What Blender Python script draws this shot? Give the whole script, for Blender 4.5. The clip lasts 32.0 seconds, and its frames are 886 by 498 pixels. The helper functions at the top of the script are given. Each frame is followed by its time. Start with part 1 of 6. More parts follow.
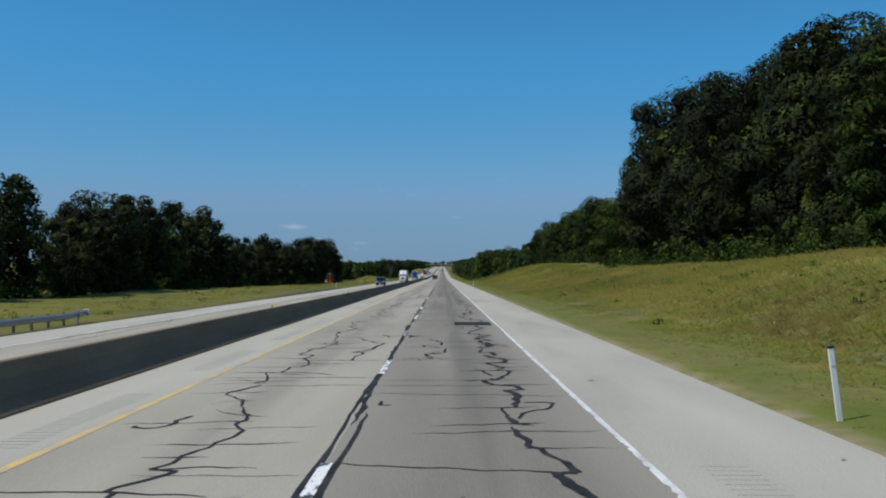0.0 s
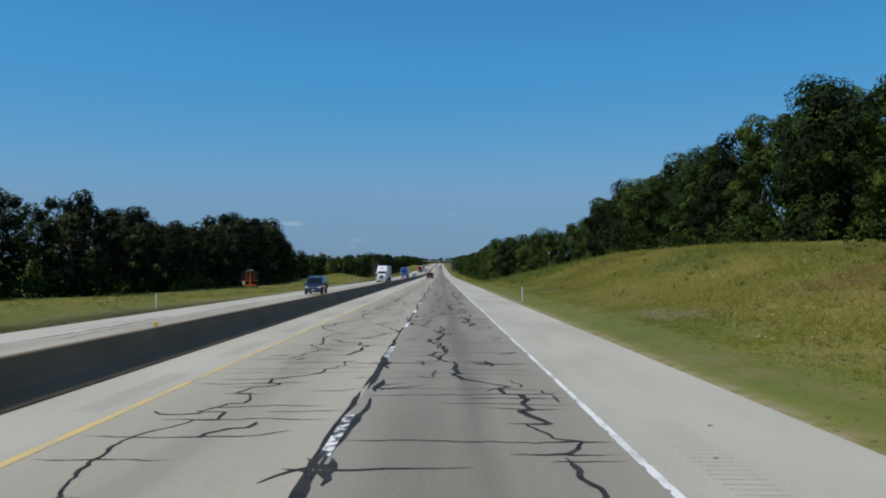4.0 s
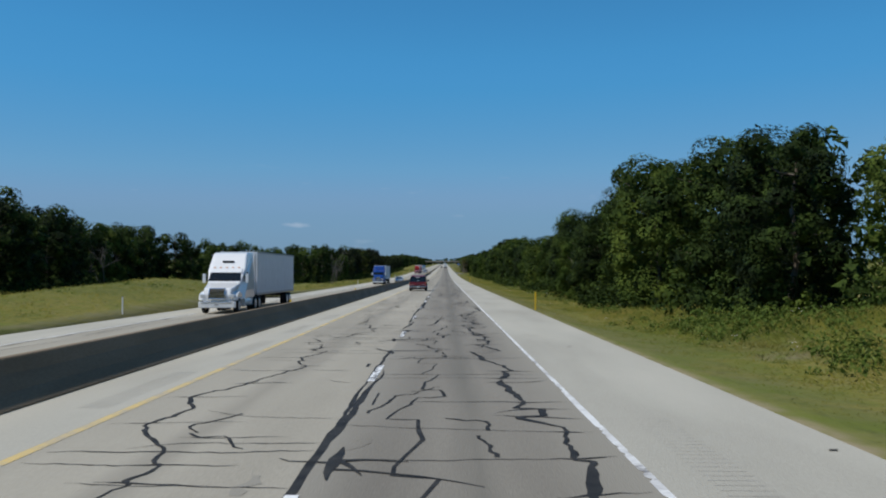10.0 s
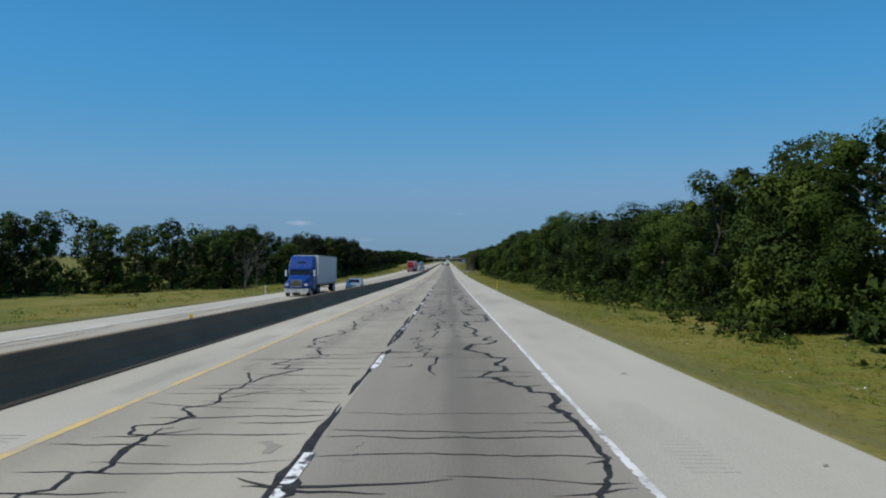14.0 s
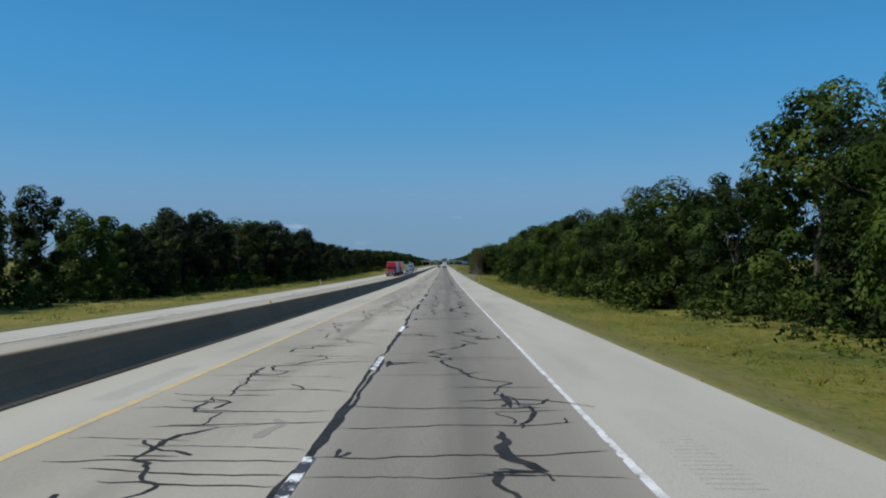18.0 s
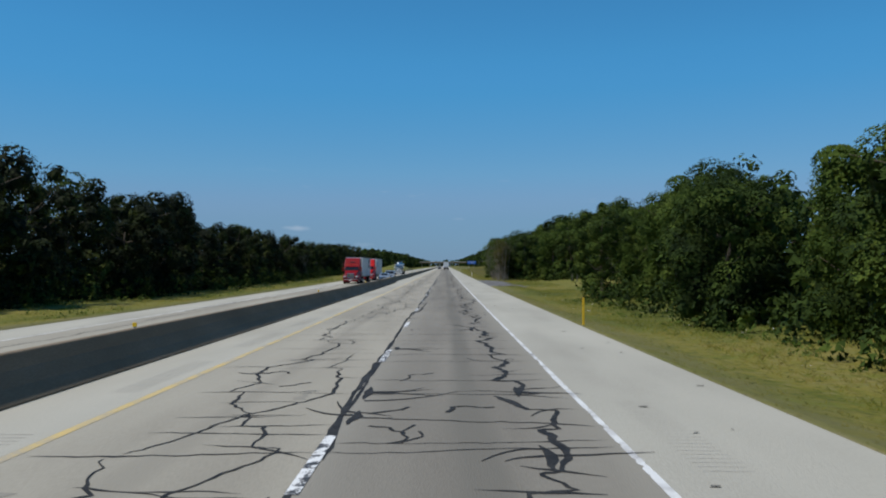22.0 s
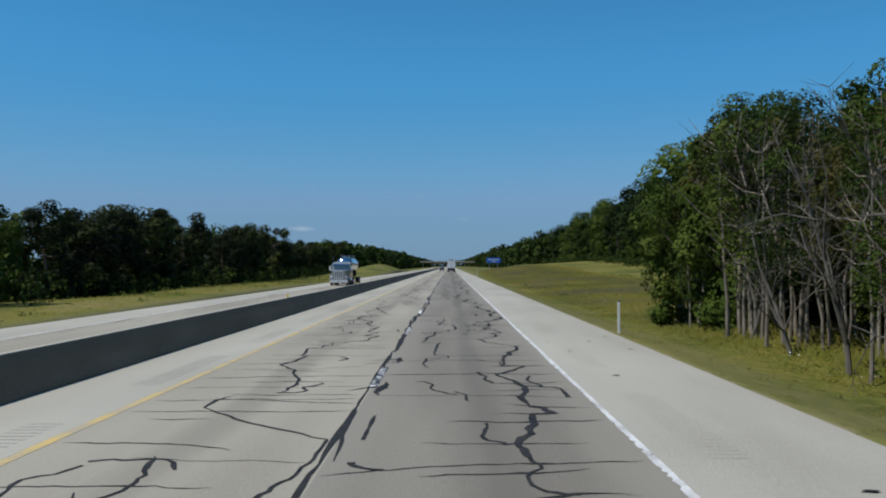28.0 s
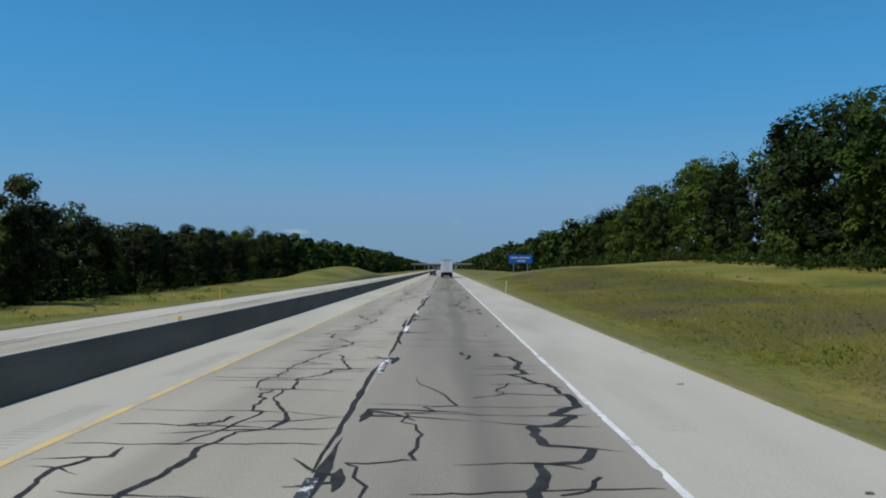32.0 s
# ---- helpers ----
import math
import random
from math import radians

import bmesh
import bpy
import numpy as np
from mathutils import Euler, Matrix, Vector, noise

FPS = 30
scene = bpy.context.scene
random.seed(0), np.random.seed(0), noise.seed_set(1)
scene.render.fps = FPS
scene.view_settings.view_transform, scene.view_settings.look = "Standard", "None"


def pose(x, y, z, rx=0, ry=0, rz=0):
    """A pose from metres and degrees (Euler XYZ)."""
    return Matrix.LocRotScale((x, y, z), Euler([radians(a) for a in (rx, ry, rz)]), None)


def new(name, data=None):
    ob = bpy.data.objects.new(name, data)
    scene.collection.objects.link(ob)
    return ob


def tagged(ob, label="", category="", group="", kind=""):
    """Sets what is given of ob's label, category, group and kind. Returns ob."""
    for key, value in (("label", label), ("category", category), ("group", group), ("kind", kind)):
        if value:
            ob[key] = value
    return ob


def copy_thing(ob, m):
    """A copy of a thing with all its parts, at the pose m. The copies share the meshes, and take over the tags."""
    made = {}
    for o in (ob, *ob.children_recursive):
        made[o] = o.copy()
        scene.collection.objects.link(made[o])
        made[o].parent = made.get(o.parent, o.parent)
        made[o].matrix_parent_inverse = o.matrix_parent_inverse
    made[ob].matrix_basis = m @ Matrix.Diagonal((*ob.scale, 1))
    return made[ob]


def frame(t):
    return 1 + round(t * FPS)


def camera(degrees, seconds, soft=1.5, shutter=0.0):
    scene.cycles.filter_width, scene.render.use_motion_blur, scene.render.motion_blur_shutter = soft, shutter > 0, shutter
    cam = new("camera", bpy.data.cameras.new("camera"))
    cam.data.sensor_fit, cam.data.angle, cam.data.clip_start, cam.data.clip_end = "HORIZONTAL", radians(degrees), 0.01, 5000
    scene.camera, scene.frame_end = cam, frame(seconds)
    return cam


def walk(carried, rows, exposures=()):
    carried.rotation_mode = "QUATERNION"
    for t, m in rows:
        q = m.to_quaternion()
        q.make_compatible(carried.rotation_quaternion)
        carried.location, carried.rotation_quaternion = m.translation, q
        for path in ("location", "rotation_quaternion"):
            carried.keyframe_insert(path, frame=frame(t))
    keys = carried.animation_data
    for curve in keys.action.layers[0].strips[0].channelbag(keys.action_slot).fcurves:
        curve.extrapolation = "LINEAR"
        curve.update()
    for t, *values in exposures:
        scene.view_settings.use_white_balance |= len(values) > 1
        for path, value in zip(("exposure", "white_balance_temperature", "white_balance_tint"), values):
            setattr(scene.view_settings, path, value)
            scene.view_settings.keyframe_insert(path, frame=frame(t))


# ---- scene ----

from collections import defaultdict


def grade(y):
    """Height of the road along its length: a steady fall that levels out."""
    u = min(max((y - 340) / 430, 0), 1)
    return 5.16 * (0.5 - (u - u ** 3 + u ** 4 / 2)) + 0.012 * max(340 - y, 0)


# ---- camera: seconds, x, y, pitch, yaw ----
EYE = 2.144
ROWS = [
    (0.0, 1.32, 0.90, 0.92, -0.05),
    (0.5, 1.32, 14.54, 0.69, -0.11),
    (1.0, 1.33, 28.18, 0.58, -0.17),
    (1.5, 1.33, 40.47, 0.76, -0.17),
    (2.0, 1.33, 52.76, 0.76, -0.18),
    (2.5, 1.34, 66.35, 0.70, -0.18),
    (3.0, 1.34, 79.94, 0.71, -0.12),
    (3.5, 1.35, 93.66, 0.77, -0.18),
    (5.5, 1.36, 148.56, 0.55, -0.02),
    (6.0, 1.36, 162.28, 0.73, 0.21),
    (6.5, 1.37, 175.22, 0.73, 0.21),
    (7.0, 1.37, 188.16, 0.79, 0.20),
    (7.5, 1.37, 202.10, 0.73, 0.03),
    (8.0, 1.38, 216.04, 0.74, -0.20),
    (8.5, 1.40, 229.58, 0.85, -0.27),
    (9.0, 1.42, 243.12, 0.84, -0.15),
    (9.5, 1.45, 256.91, 0.66, 0.01),
    (10.0, 1.48, 270.70, 0.82, 0.13),
    (10.5, 1.50, 283.34, 0.81, 0.24),
    (11.0, 1.53, 295.98, 0.57, 0.23),
    (11.5, 1.56, 309.52, 0.97, 0.23),
    (12.0, 1.59, 323.06, 0.84, 0.22),
    (12.5, 1.61, 337.10, 0.54, 0.28),
    (13.0, 1.64, 351.14, 0.65, 0.27),
    (13.5, 1.63, 364.83, 0.93, 0.27),
    (14.0, 1.62, 378.52, 0.69, 0.27),
    (14.5, 1.61, 392.22, 0.80, 0.38),
    (16.5, 1.57, 447.02, 0.76, 0.36),
    (17.0, 1.56, 458.96, 0.87, 0.24),
    (17.5, 1.55, 473.70, 0.98, 0.12),
    (18.0, 1.55, 488.44, 0.91, 0.06),
    (18.5, 1.54, 501.08, 0.96, 0.05),
    (19.0, 1.53, 513.72, 0.72, 0.16),
    (19.5, 1.52, 527.56, 0.71, 0.22),
    (20.0, 1.51, 541.40, 0.82, 0.21),
    (20.5, 1.50, 555.97, 0.76, 0.32),
    (21.0, 1.49, 570.53, 0.86, 0.38),
    (21.5, 1.48, 583.74, 0.91, 0.26),
    (22.0, 1.47, 596.96, 1.02, 0.14),
    (22.5, 1.46, 610.72, 1.08, 0.12),
    (23.0, 1.46, 624.49, 1.14, 0.05),
    (23.5, 1.46, 636.86, 1.21, -0.02),
    (24.0, 1.45, 649.22, 1.21, -0.10),
    (24.5, 1.44, 663.23, 1.21, -0.21),
    (25.0, 1.43, 677.25, 1.56, -0.15),
    (25.5, 1.42, 691.02, 1.33, -0.04),
    (27.5, 1.38, 746.10, 0.99, 0.31),
    (28.0, 1.37, 760.24, 1.05, 0.43),
    (28.5, 1.37, 772.63, 1.11, 0.43),
    (29.0, 1.36, 785.02, 1.22, 0.37),
    (29.5, 1.35, 799.91, 1.28, 0.19),
    (30.0, 1.35, 814.80, 1.39, 0.02),
    (30.5, 1.35, 827.81, 1.28, -0.04),
    (31.0, 1.35, 840.83, 1.28, -0.09),
    (31.5, 1.35, 854.19, 1.28, 0.02),
    (32.0, 1.35, 867.56, 1.22, 0.08),
]
cam = camera(52.2, 32.0, soft=2.0)
walk(cam, [(t, pose(x, y, grade(y) + EYE, 90 + p, 0, w)) for t, x, y, p, w in ROWS], [(0.0, 0.0), (32.0, 0.0)])

# ---- daylight ----
TO_SUN = Vector((-0.62, -0.22, 1.0)).normalized()
world = bpy.data.worlds.new("sky")
scene.world = world
world.use_nodes = True
sky = world.node_tree.nodes.new("ShaderNodeTexSky")
sky.sky_type = "NISHITA"
sky.sun_disc = False
sky.sun_elevation = math.asin(TO_SUN.z)
sky.sun_rotation = math.atan2(TO_SUN.x, TO_SUN.y)
sky.air_density, sky.dust_density, sky.ozone_density = 1.0, 0.0, 10.0
background = world.node_tree.nodes["Background"]
# a clear deep-blue summer sky with an even, slightly hazy blue down to the horizon
split, join = world.node_tree.nodes.new("ShaderNodeSeparateColor"), world.node_tree.nodes.new("ShaderNodeCombineColor")
world.node_tree.links.new(sky.outputs["Color"], split.inputs["Color"])


def sky_math(kind, a, b):
    n = world.node_tree.nodes.new("ShaderNodeMath")
    n.operation = kind
    for socket, v in zip(n.inputs, (a, b)):
        if isinstance(v, float):
            socket.default_value = v
        else:
            world.node_tree.links.new(v, socket)
    return n.outputs[0]


def power(channel, p, gain):
    return sky_math("MULTIPLY", sky_math("POWER", sky_math("MAXIMUM", channel, 0.0), p), gain)


less_red = sky_math("SMOOTH_MIN", sky_math("MAXIMUM", sky_math("SUBTRACT", sky_math("MULTIPLY", split.outputs["Red"], 0.9), 0.72), sky_math("MULTIPLY", split.outputs["Red"], 0.42)), 2.1)
less_red.node.inputs[2].default_value = 0.5
world.node_tree.links.new(less_red, join.inputs["Red"])
world.node_tree.links.new(sky_math("MINIMUM", power(split.outputs["Green"], 0.558, 1.63), sky_math("MULTIPLY", split.outputs["Green"], 1.06)), join.inputs["Green"])
world.node_tree.links.new(sky_math("MINIMUM", power(split.outputs["Blue"], 0.45, 2.78), sky_math("MULTIPLY", split.outputs["Blue"], 1.12)), join.inputs["Blue"])

# haze low down, and faint scraps of cloud far off
where = world.node_tree.nodes.new("ShaderNodeTexCoord")
axes = world.node_tree.nodes.new("ShaderNodeSeparateXYZ")
world.node_tree.links.new(where.outputs["Generated"], axes.inputs[0])
haze = world.node_tree.nodes.new("ShaderNodeValToRGB")
while len(haze.color_ramp.elements) < 6:
    haze.color_ramp.elements.new(0.5)
for stop, (at, rgb) in zip(haze.color_ramp.elements, ((0.0, (0.74, 0.56, 0.62)), (0.05, (0.71, 0.66, 0.66)), (0.10, (0.81, 0.79, 0.75)), (0.2, (0.92, 0.84, 0.84)), (0.32, (0.90, 0.84, 0.83)), (1.0, (0.8, 0.8, 0.8)))):
    stop.position, stop.color = at, (*rgb, 1)
world.node_tree.links.new(axes.outputs["Z"], haze.inputs["Fac"])
tone = world.node_tree.nodes.new("ShaderNodeMix")
tone.data_type, tone.blend_type = "RGBA", "MULTIPLY"
tone.inputs["Factor"].default_value = 1.0
world.node_tree.links.new(join.outputs["Color"], tone.inputs["A"])
world.node_tree.links.new(haze.outputs["Color"], tone.inputs["B"])
spread_out = world.node_tree.nodes.new("ShaderNodeMapping")
spread_out.inputs["Scale"].default_value = (16, 16, 70)
world.node_tree.links.new(where.outputs["Generated"], spread_out.inputs["Vector"])
scraps = world.node_tree.nodes.new("ShaderNodeTexNoise")
scraps.inputs["Scale"].default_value, scraps.inputs["Detail"].default_value = 1.0, 5
world.node_tree.links.new(spread_out.outputs["Vector"], scraps.inputs["Vector"])
cover = world.node_tree.nodes.new("ShaderNodeValToRGB")
for stop, (at, v) in zip(cover.color_ramp.elements, ((0.66, 0.0), (0.80, 0.5))):
    stop.position, stop.color = at, (v, v, v, 1)
world.node_tree.links.new(scraps.outputs["Fac"], cover.inputs["Fac"])
low_band = world.node_tree.nodes.new("ShaderNodeMapRange")
low_band.inputs["From Min"].default_value, low_band.inputs["From Max"].default_value = 0.11, 0.07
world.node_tree.links.new(axes.outputs["Z"], low_band.inputs["Value"])
cloudy = world.node_tree.nodes.new("ShaderNodeMix")
cloudy.data_type = "RGBA"
world.node_tree.links.new(sky_math("MULTIPLY", cover.outputs["Color"], low_band.outputs["Result"]), cloudy.inputs["Factor"])
world.node_tree.links.new(tone.outputs["Result"], cloudy.inputs["A"])
cloudy.inputs["B"].default_value = (3.9, 4.6, 5.6, 1)
world.node_tree.links.new(cloudy.outputs["Result"], background.inputs["Color"])
background.inputs["Strength"].default_value = 0.117
sun_data = bpy.data.lights.new("sun", "SUN")
sun_data.energy, sun_data.angle, sun_data.color = 3.9, radians(0.5), (1.0, 0.95, 0.87)
sun = new("sun", sun_data)
sun.matrix_world = TO_SUN.to_track_quat("Z", "Y").to_matrix().to_4x4()


# ---- materials ----
def material(name, stops, scale=3.0, fine=40.0, rough=0.8, bump=0.2, metal=0.0, depth=0.02, stretch=(1, 1, 1), coat=0.0,
             spread=0.0, island=False, thin=0.0, contrast=1.1):
    """A surface whose colour runs over stops (position, rgb) by noise of two sizes; spread: how far single pieces differ."""
    mat = bpy.data.materials.new(name)
    mat.use_nodes = True
    nodes, links = mat.node_tree.nodes, mat.node_tree.links
    shader = nodes["Principled BSDF"]
    where = nodes.new("ShaderNodeNewGeometry")
    size = nodes.new("ShaderNodeMapping")
    size.inputs["Scale"].default_value = stretch
    links.new(where.outputs["Position"], size.inputs["Vector"])
    big, small = nodes.new("ShaderNodeTexNoise"), nodes.new("ShaderNodeTexNoise")
    big.inputs["Scale"].default_value, big.inputs["Detail"].default_value = scale, 4
    small.inputs["Scale"].default_value, small.inputs["Detail"].default_value = fine, 3
    for n in (big, small):
        links.new(size.outputs["Vector"], n.inputs["Vector"])
    both = nodes.new("ShaderNodeMath")
    both.operation = "MULTIPLY_ADD"
    links.new(small.outputs["Fac"], both.inputs[0])
    both.inputs[1].default_value = 0.45
    half = nodes.new("ShaderNodeMath")
    half.operation = "MULTIPLY_ADD"
    links.new(big.outputs["Fac"], half.inputs[0])
    half.inputs[1].default_value, half.inputs[2].default_value = contrast, 0.275 - contrast / 2
    links.new(half.outputs[0], both.inputs[2])
    last = both.outputs[0]
    if spread:
        own = nodes.new("ShaderNodeMath")
        own.operation = "MULTIPLY_ADD"
        if island:
            links.new(where.outputs["Random Per Island"], own.inputs[0])
        else:
            info = nodes.new("ShaderNodeObjectInfo")
            links.new(info.outputs["Random"], own.inputs[0])
        own.inputs[1].default_value = spread
        shift = nodes.new("ShaderNodeMath")
        shift.operation = "SUBTRACT"
        links.new(last, shift.inputs[0])
        shift.inputs[1].default_value = spread / 2
        links.new(shift.outputs[0], own.inputs[2])
        last = own.outputs[0]
    ramp = nodes.new("ShaderNodeValToRGB")
    els = ramp.color_ramp.elements
    while len(els) < len(stops):
        els.new(0.5)
    for el, (at, rgb) in zip(els, stops):
        el.position, el.color = at, (*rgb, 1)
    links.new(last, ramp.inputs["Fac"])
    links.new(ramp.outputs["Color"], shader.inputs["Base Color"])
    shader.inputs["Roughness"].default_value = rough
    shader.inputs["Metallic"].default_value = metal
    shader.inputs["Coat Weight"].default_value = coat
    shader.inputs["Specular IOR Level"].default_value = 0.5 if rough < 0.7 else 0.2
    if bump:
        relief = nodes.new("ShaderNodeBump")
        relief.inputs["Strength"].default_value, relief.inputs["Distance"].default_value = bump, depth
        links.new(small.outputs["Fac"], relief.inputs["Height"])
        links.new(relief.outputs["Normal"], shader.inputs["Normal"])
    if thin:
        glow = nodes.new("ShaderNodeBsdfTranslucent")
        links.new(ramp.outputs["Color"], glow.inputs["Color"])
        mix = nodes.new("ShaderNodeMixShader")
        mix.inputs["Fac"].default_value = thin
        links.new(shader.outputs["BSDF"], mix.inputs[1])
        links.new(glow.outputs["BSDF"], mix.inputs[2])
        links.new(mix.outputs["Shader"], nodes["Material Output"].inputs["Surface"])
    return mat


def two(a, b):
    return [(0.3, a), (0.7, b)]


LANE_MAT = material("worn_concrete_lane", [(0.2, (0.254, 0.233, 0.189)), (0.55, (0.338, 0.313, 0.255)), (0.85, (0.398, 0.369, 0.301))], 0.5, 60, 0.85, 0.3, stretch=(1, 0.12, 1))
DARK_LANE_MAT = material("trafficked_concrete_lane", [(0.2, (0.166, 0.151, 0.125)), (0.55, (0.221, 0.203, 0.168)), (0.85, (0.281, 0.259, 0.214))], 0.6, 60, 0.8, 0.3, stretch=(1, 0.1, 1))
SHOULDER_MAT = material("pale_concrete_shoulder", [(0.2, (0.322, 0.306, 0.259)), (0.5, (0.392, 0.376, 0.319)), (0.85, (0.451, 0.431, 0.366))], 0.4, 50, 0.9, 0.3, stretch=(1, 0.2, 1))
TAR_MAT = material("crack_sealant", two((0.015, 0.015, 0.015), (0.04, 0.038, 0.035)), 3, 50, 0.75, 0.3)
GROOVE_MAT = material("rumble_groove", two((0.345, 0.325, 0.29), (0.40, 0.376, 0.34)), 3, 50, 0.9, 0.2)
WHITE_PAINT = material("worn_white_road_paint", [(0.27, (0.22, 0.21, 0.20)), (0.36, (0.50, 0.49, 0.47)), (0.6, (0.70, 0.70, 0.68))], 1.1, 11, 0.6, 0.2)
DASH_PAINT = material("chipped_white_dash_paint", [(0.42, (0.04, 0.039, 0.037)), (0.48, (0.25, 0.24, 0.23)), (0.53, (0.72, 0.72, 0.70)), (0.8, (0.8, 0.8, 0.78))], 5, 34, 0.6, 0.2, stretch=(1.3, 0.8, 1), spread=0.22)
YELLOW_PAINT = material("worn_yellow_road_paint", [(0.3, (0.38, 0.335, 0.26)), (0.52, (0.55, 0.42, 0.18)), (0.8, (0.66, 0.46, 0.14))], 1.2, 18, 0.6, 0.2)
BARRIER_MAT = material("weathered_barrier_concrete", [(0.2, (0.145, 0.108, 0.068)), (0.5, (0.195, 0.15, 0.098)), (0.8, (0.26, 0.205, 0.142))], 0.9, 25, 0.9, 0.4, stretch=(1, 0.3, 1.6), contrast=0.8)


def track_wear(mat, middle, inner, outer, rgb):
    """Traffic wear across a lane: the surface turns to rgb from inner to outer metres beside the line x = middle, unevenly."""
    nodes, links = mat.node_tree.nodes, mat.node_tree.links
    shader = nodes["Principled BSDF"]
    colour = shader.inputs["Base Color"].links[0].from_socket
    where, axes = nodes.new("ShaderNodeNewGeometry"), nodes.new("ShaderNodeSeparateXYZ")
    links.new(where.outputs["Position"], axes.inputs[0])
    size, uneven = nodes.new("ShaderNodeMapping"), nodes.new("ShaderNodeTexNoise")
    size.inputs["Scale"].default_value = (1.0, 0.08, 1.0)
    uneven.inputs["Scale"].default_value, uneven.inputs["Detail"].default_value = 1.3, 5
    links.new(where.outputs["Position"], size.inputs["Vector"])
    links.new(size.outputs["Vector"], uneven.inputs["Vector"])

    def step(kind, a, b):
        n = nodes.new("ShaderNodeMath")
        n.operation = kind
        for socket, v in zip(n.inputs, (a, b)):
            if isinstance(v, (int, float)):
                socket.default_value = v
            else:
                links.new(v, socket)
        return n.outputs[0]

    aside = step("ABSOLUTE", step("SUBTRACT", axes.outputs["X"], middle), 0.0)
    aside = step("ADD", aside, step("MULTIPLY", step("SUBTRACT", uneven.outputs["Fac"], 0.5), 0.9))
    fade = nodes.new("ShaderNodeMapRange")
    fade.interpolation_type = "SMOOTHSTEP"
    fade.inputs["From Min"].default_value, fade.inputs["From Max"].default_value = inner, outer
    links.new(aside, fade.inputs["Value"])
    mix = nodes.new("ShaderNodeMix")
    mix.data_type = "RGBA"
    links.new(fade.outputs["Result"], mix.inputs["Factor"])
    links.new(colour, mix.inputs["A"])
    mix.inputs["B"].default_value = (*rgb, 1)
    links.new(mix.outputs["Result"], shader.inputs["Base Color"])


track_wear(DARK_LANE_MAT, 1.75, 0.7, 2.1, (0.268, 0.25, 0.208))
track_wear(DARK_LANE_MAT, 1.85, 0.45, 0.0, (0.164, 0.152, 0.126))
track_wear(LANE_MAT, -1.8, 0.5, 0.0, (0.278, 0.257, 0.21))


def meadow_material(name, gain, thin):
    """Summer grass: green to straw by noise, a dry mown strip along the shoulders, russet patches on the cut slope, grey-purple weeds on the far meadow."""
    mat = material(name, [(0.22, (0.052 * gain, 0.072 * gain, 0.012 * gain)), (0.42, (0.115 * gain, 0.125 * gain, 0.018 * gain)), (0.58, (0.185 * gain, 0.166 * gain, 0.03 * gain)), (0.8, (0.24 * gain, 0.20 * gain, 0.075 * gain))],
                   0.11, 2.2, 0.95, 0.0 if thin else 0.8, depth=0.12, stretch=(1, 0.6, 1), spread=0.25 if thin else 0.0, island=True, thin=thin)
    nodes, links = mat.node_tree.nodes, mat.node_tree.links
    ramp = [n for n in nodes if n.bl_idname == "ShaderNodeValToRGB"][0]
    where = [n for n in nodes if n.bl_idname == "ShaderNodeNewGeometry"][0]
    axes = nodes.new("ShaderNodeSeparateXYZ")
    links.new(where.outputs["Position"], axes.inputs[0])

    def between(value, low, high):
        n = nodes.new("ShaderNodeMapRange")
        n.inputs["From Min"].default_value, n.inputs["From Max"].default_value = low, high
        links.new(value, n.inputs["Value"])
        return n.outputs["Result"]

    def times(a, b):
        n = nodes.new("ShaderNodeMath")
        n.operation = "MULTIPLY"
        links.new(a, n.inputs[0])
        links.new(b, n.inputs[1])
        return n.outputs[0]

    def blotch(scale, low, high):
        n = nodes.new("ShaderNodeTexNoise")
        n.inputs["Scale"].default_value, n.inputs["Detail"].default_value = scale, 5
        links.new(where.outputs["Position"], n.inputs["Vector"])
        return between(n.outputs["Fac"], low, high)

    def tinge(colour, fac, rgb):
        n = nodes.new("ShaderNodeMix")
        n.data_type = "RGBA"
        links.new(fac, n.inputs["Factor"])
        links.new(colour, n.inputs["A"])
        n.inputs["B"].default_value = tuple(c * gain for c in rgb) + (1,)
        return n.outputs["Result"]

    x, y = axes.outputs["X"], axes.outputs["Y"]
    right = between(x, 9.6, 11.5)
    colour = ramp.outputs["Color"]
    colour = tinge(colour, times(times(blotch(0.10, 0.54, 0.70), between(y, 330, 290)), right), (0.135, 0.098, 0.03))
    colour = tinge(colour, times(times(blotch(0.17, 0.55, 0.68), between(y, 330, 290)), times(between(x, 9.3, 10.4), between(x, 13, 11.6))), (0.21, 0.178, 0.12))
    colour = tinge(colour, times(times(blotch(0.09, 0.38, 0.66), between(y, 790, 850)), times(right, between(x, 30, 24))), (0.095, 0.086, 0.064))
    colour = tinge(colour, blotch(2.2, 0.52, 0.72), (0.19, 0.175, 0.06))
    colour = tinge(colour, blotch(3.7, 0.54, 0.74), (0.05, 0.066, 0.013))
    colour = tinge(colour, blotch(0.7, 0.52, 0.75), (0.13, 0.15, 0.022))
    strip_r = times(times(between(x, 9.6, 8.2), between(x, 6.0, 6.4)), blotch(0.5, 0.25, 0.6))
    strip_l = times(times(between(x, -20.6, -19.6), between(x, -17.5, -17.9)), blotch(0.5, 0.3, 0.7))
    colour = tinge(colour, strip_r, (0.155, 0.15, 0.052))
    colour = tinge(colour, times(times(between(x, 12.5, 8.2), between(x, 6.6, 7.3)), times(between(y, 340, 290), blotch(0.45, 0.36, 0.66))), (0.115, 0.14, 0.024))
    colour = tinge(colour, strip_l, (0.19, 0.175, 0.08))
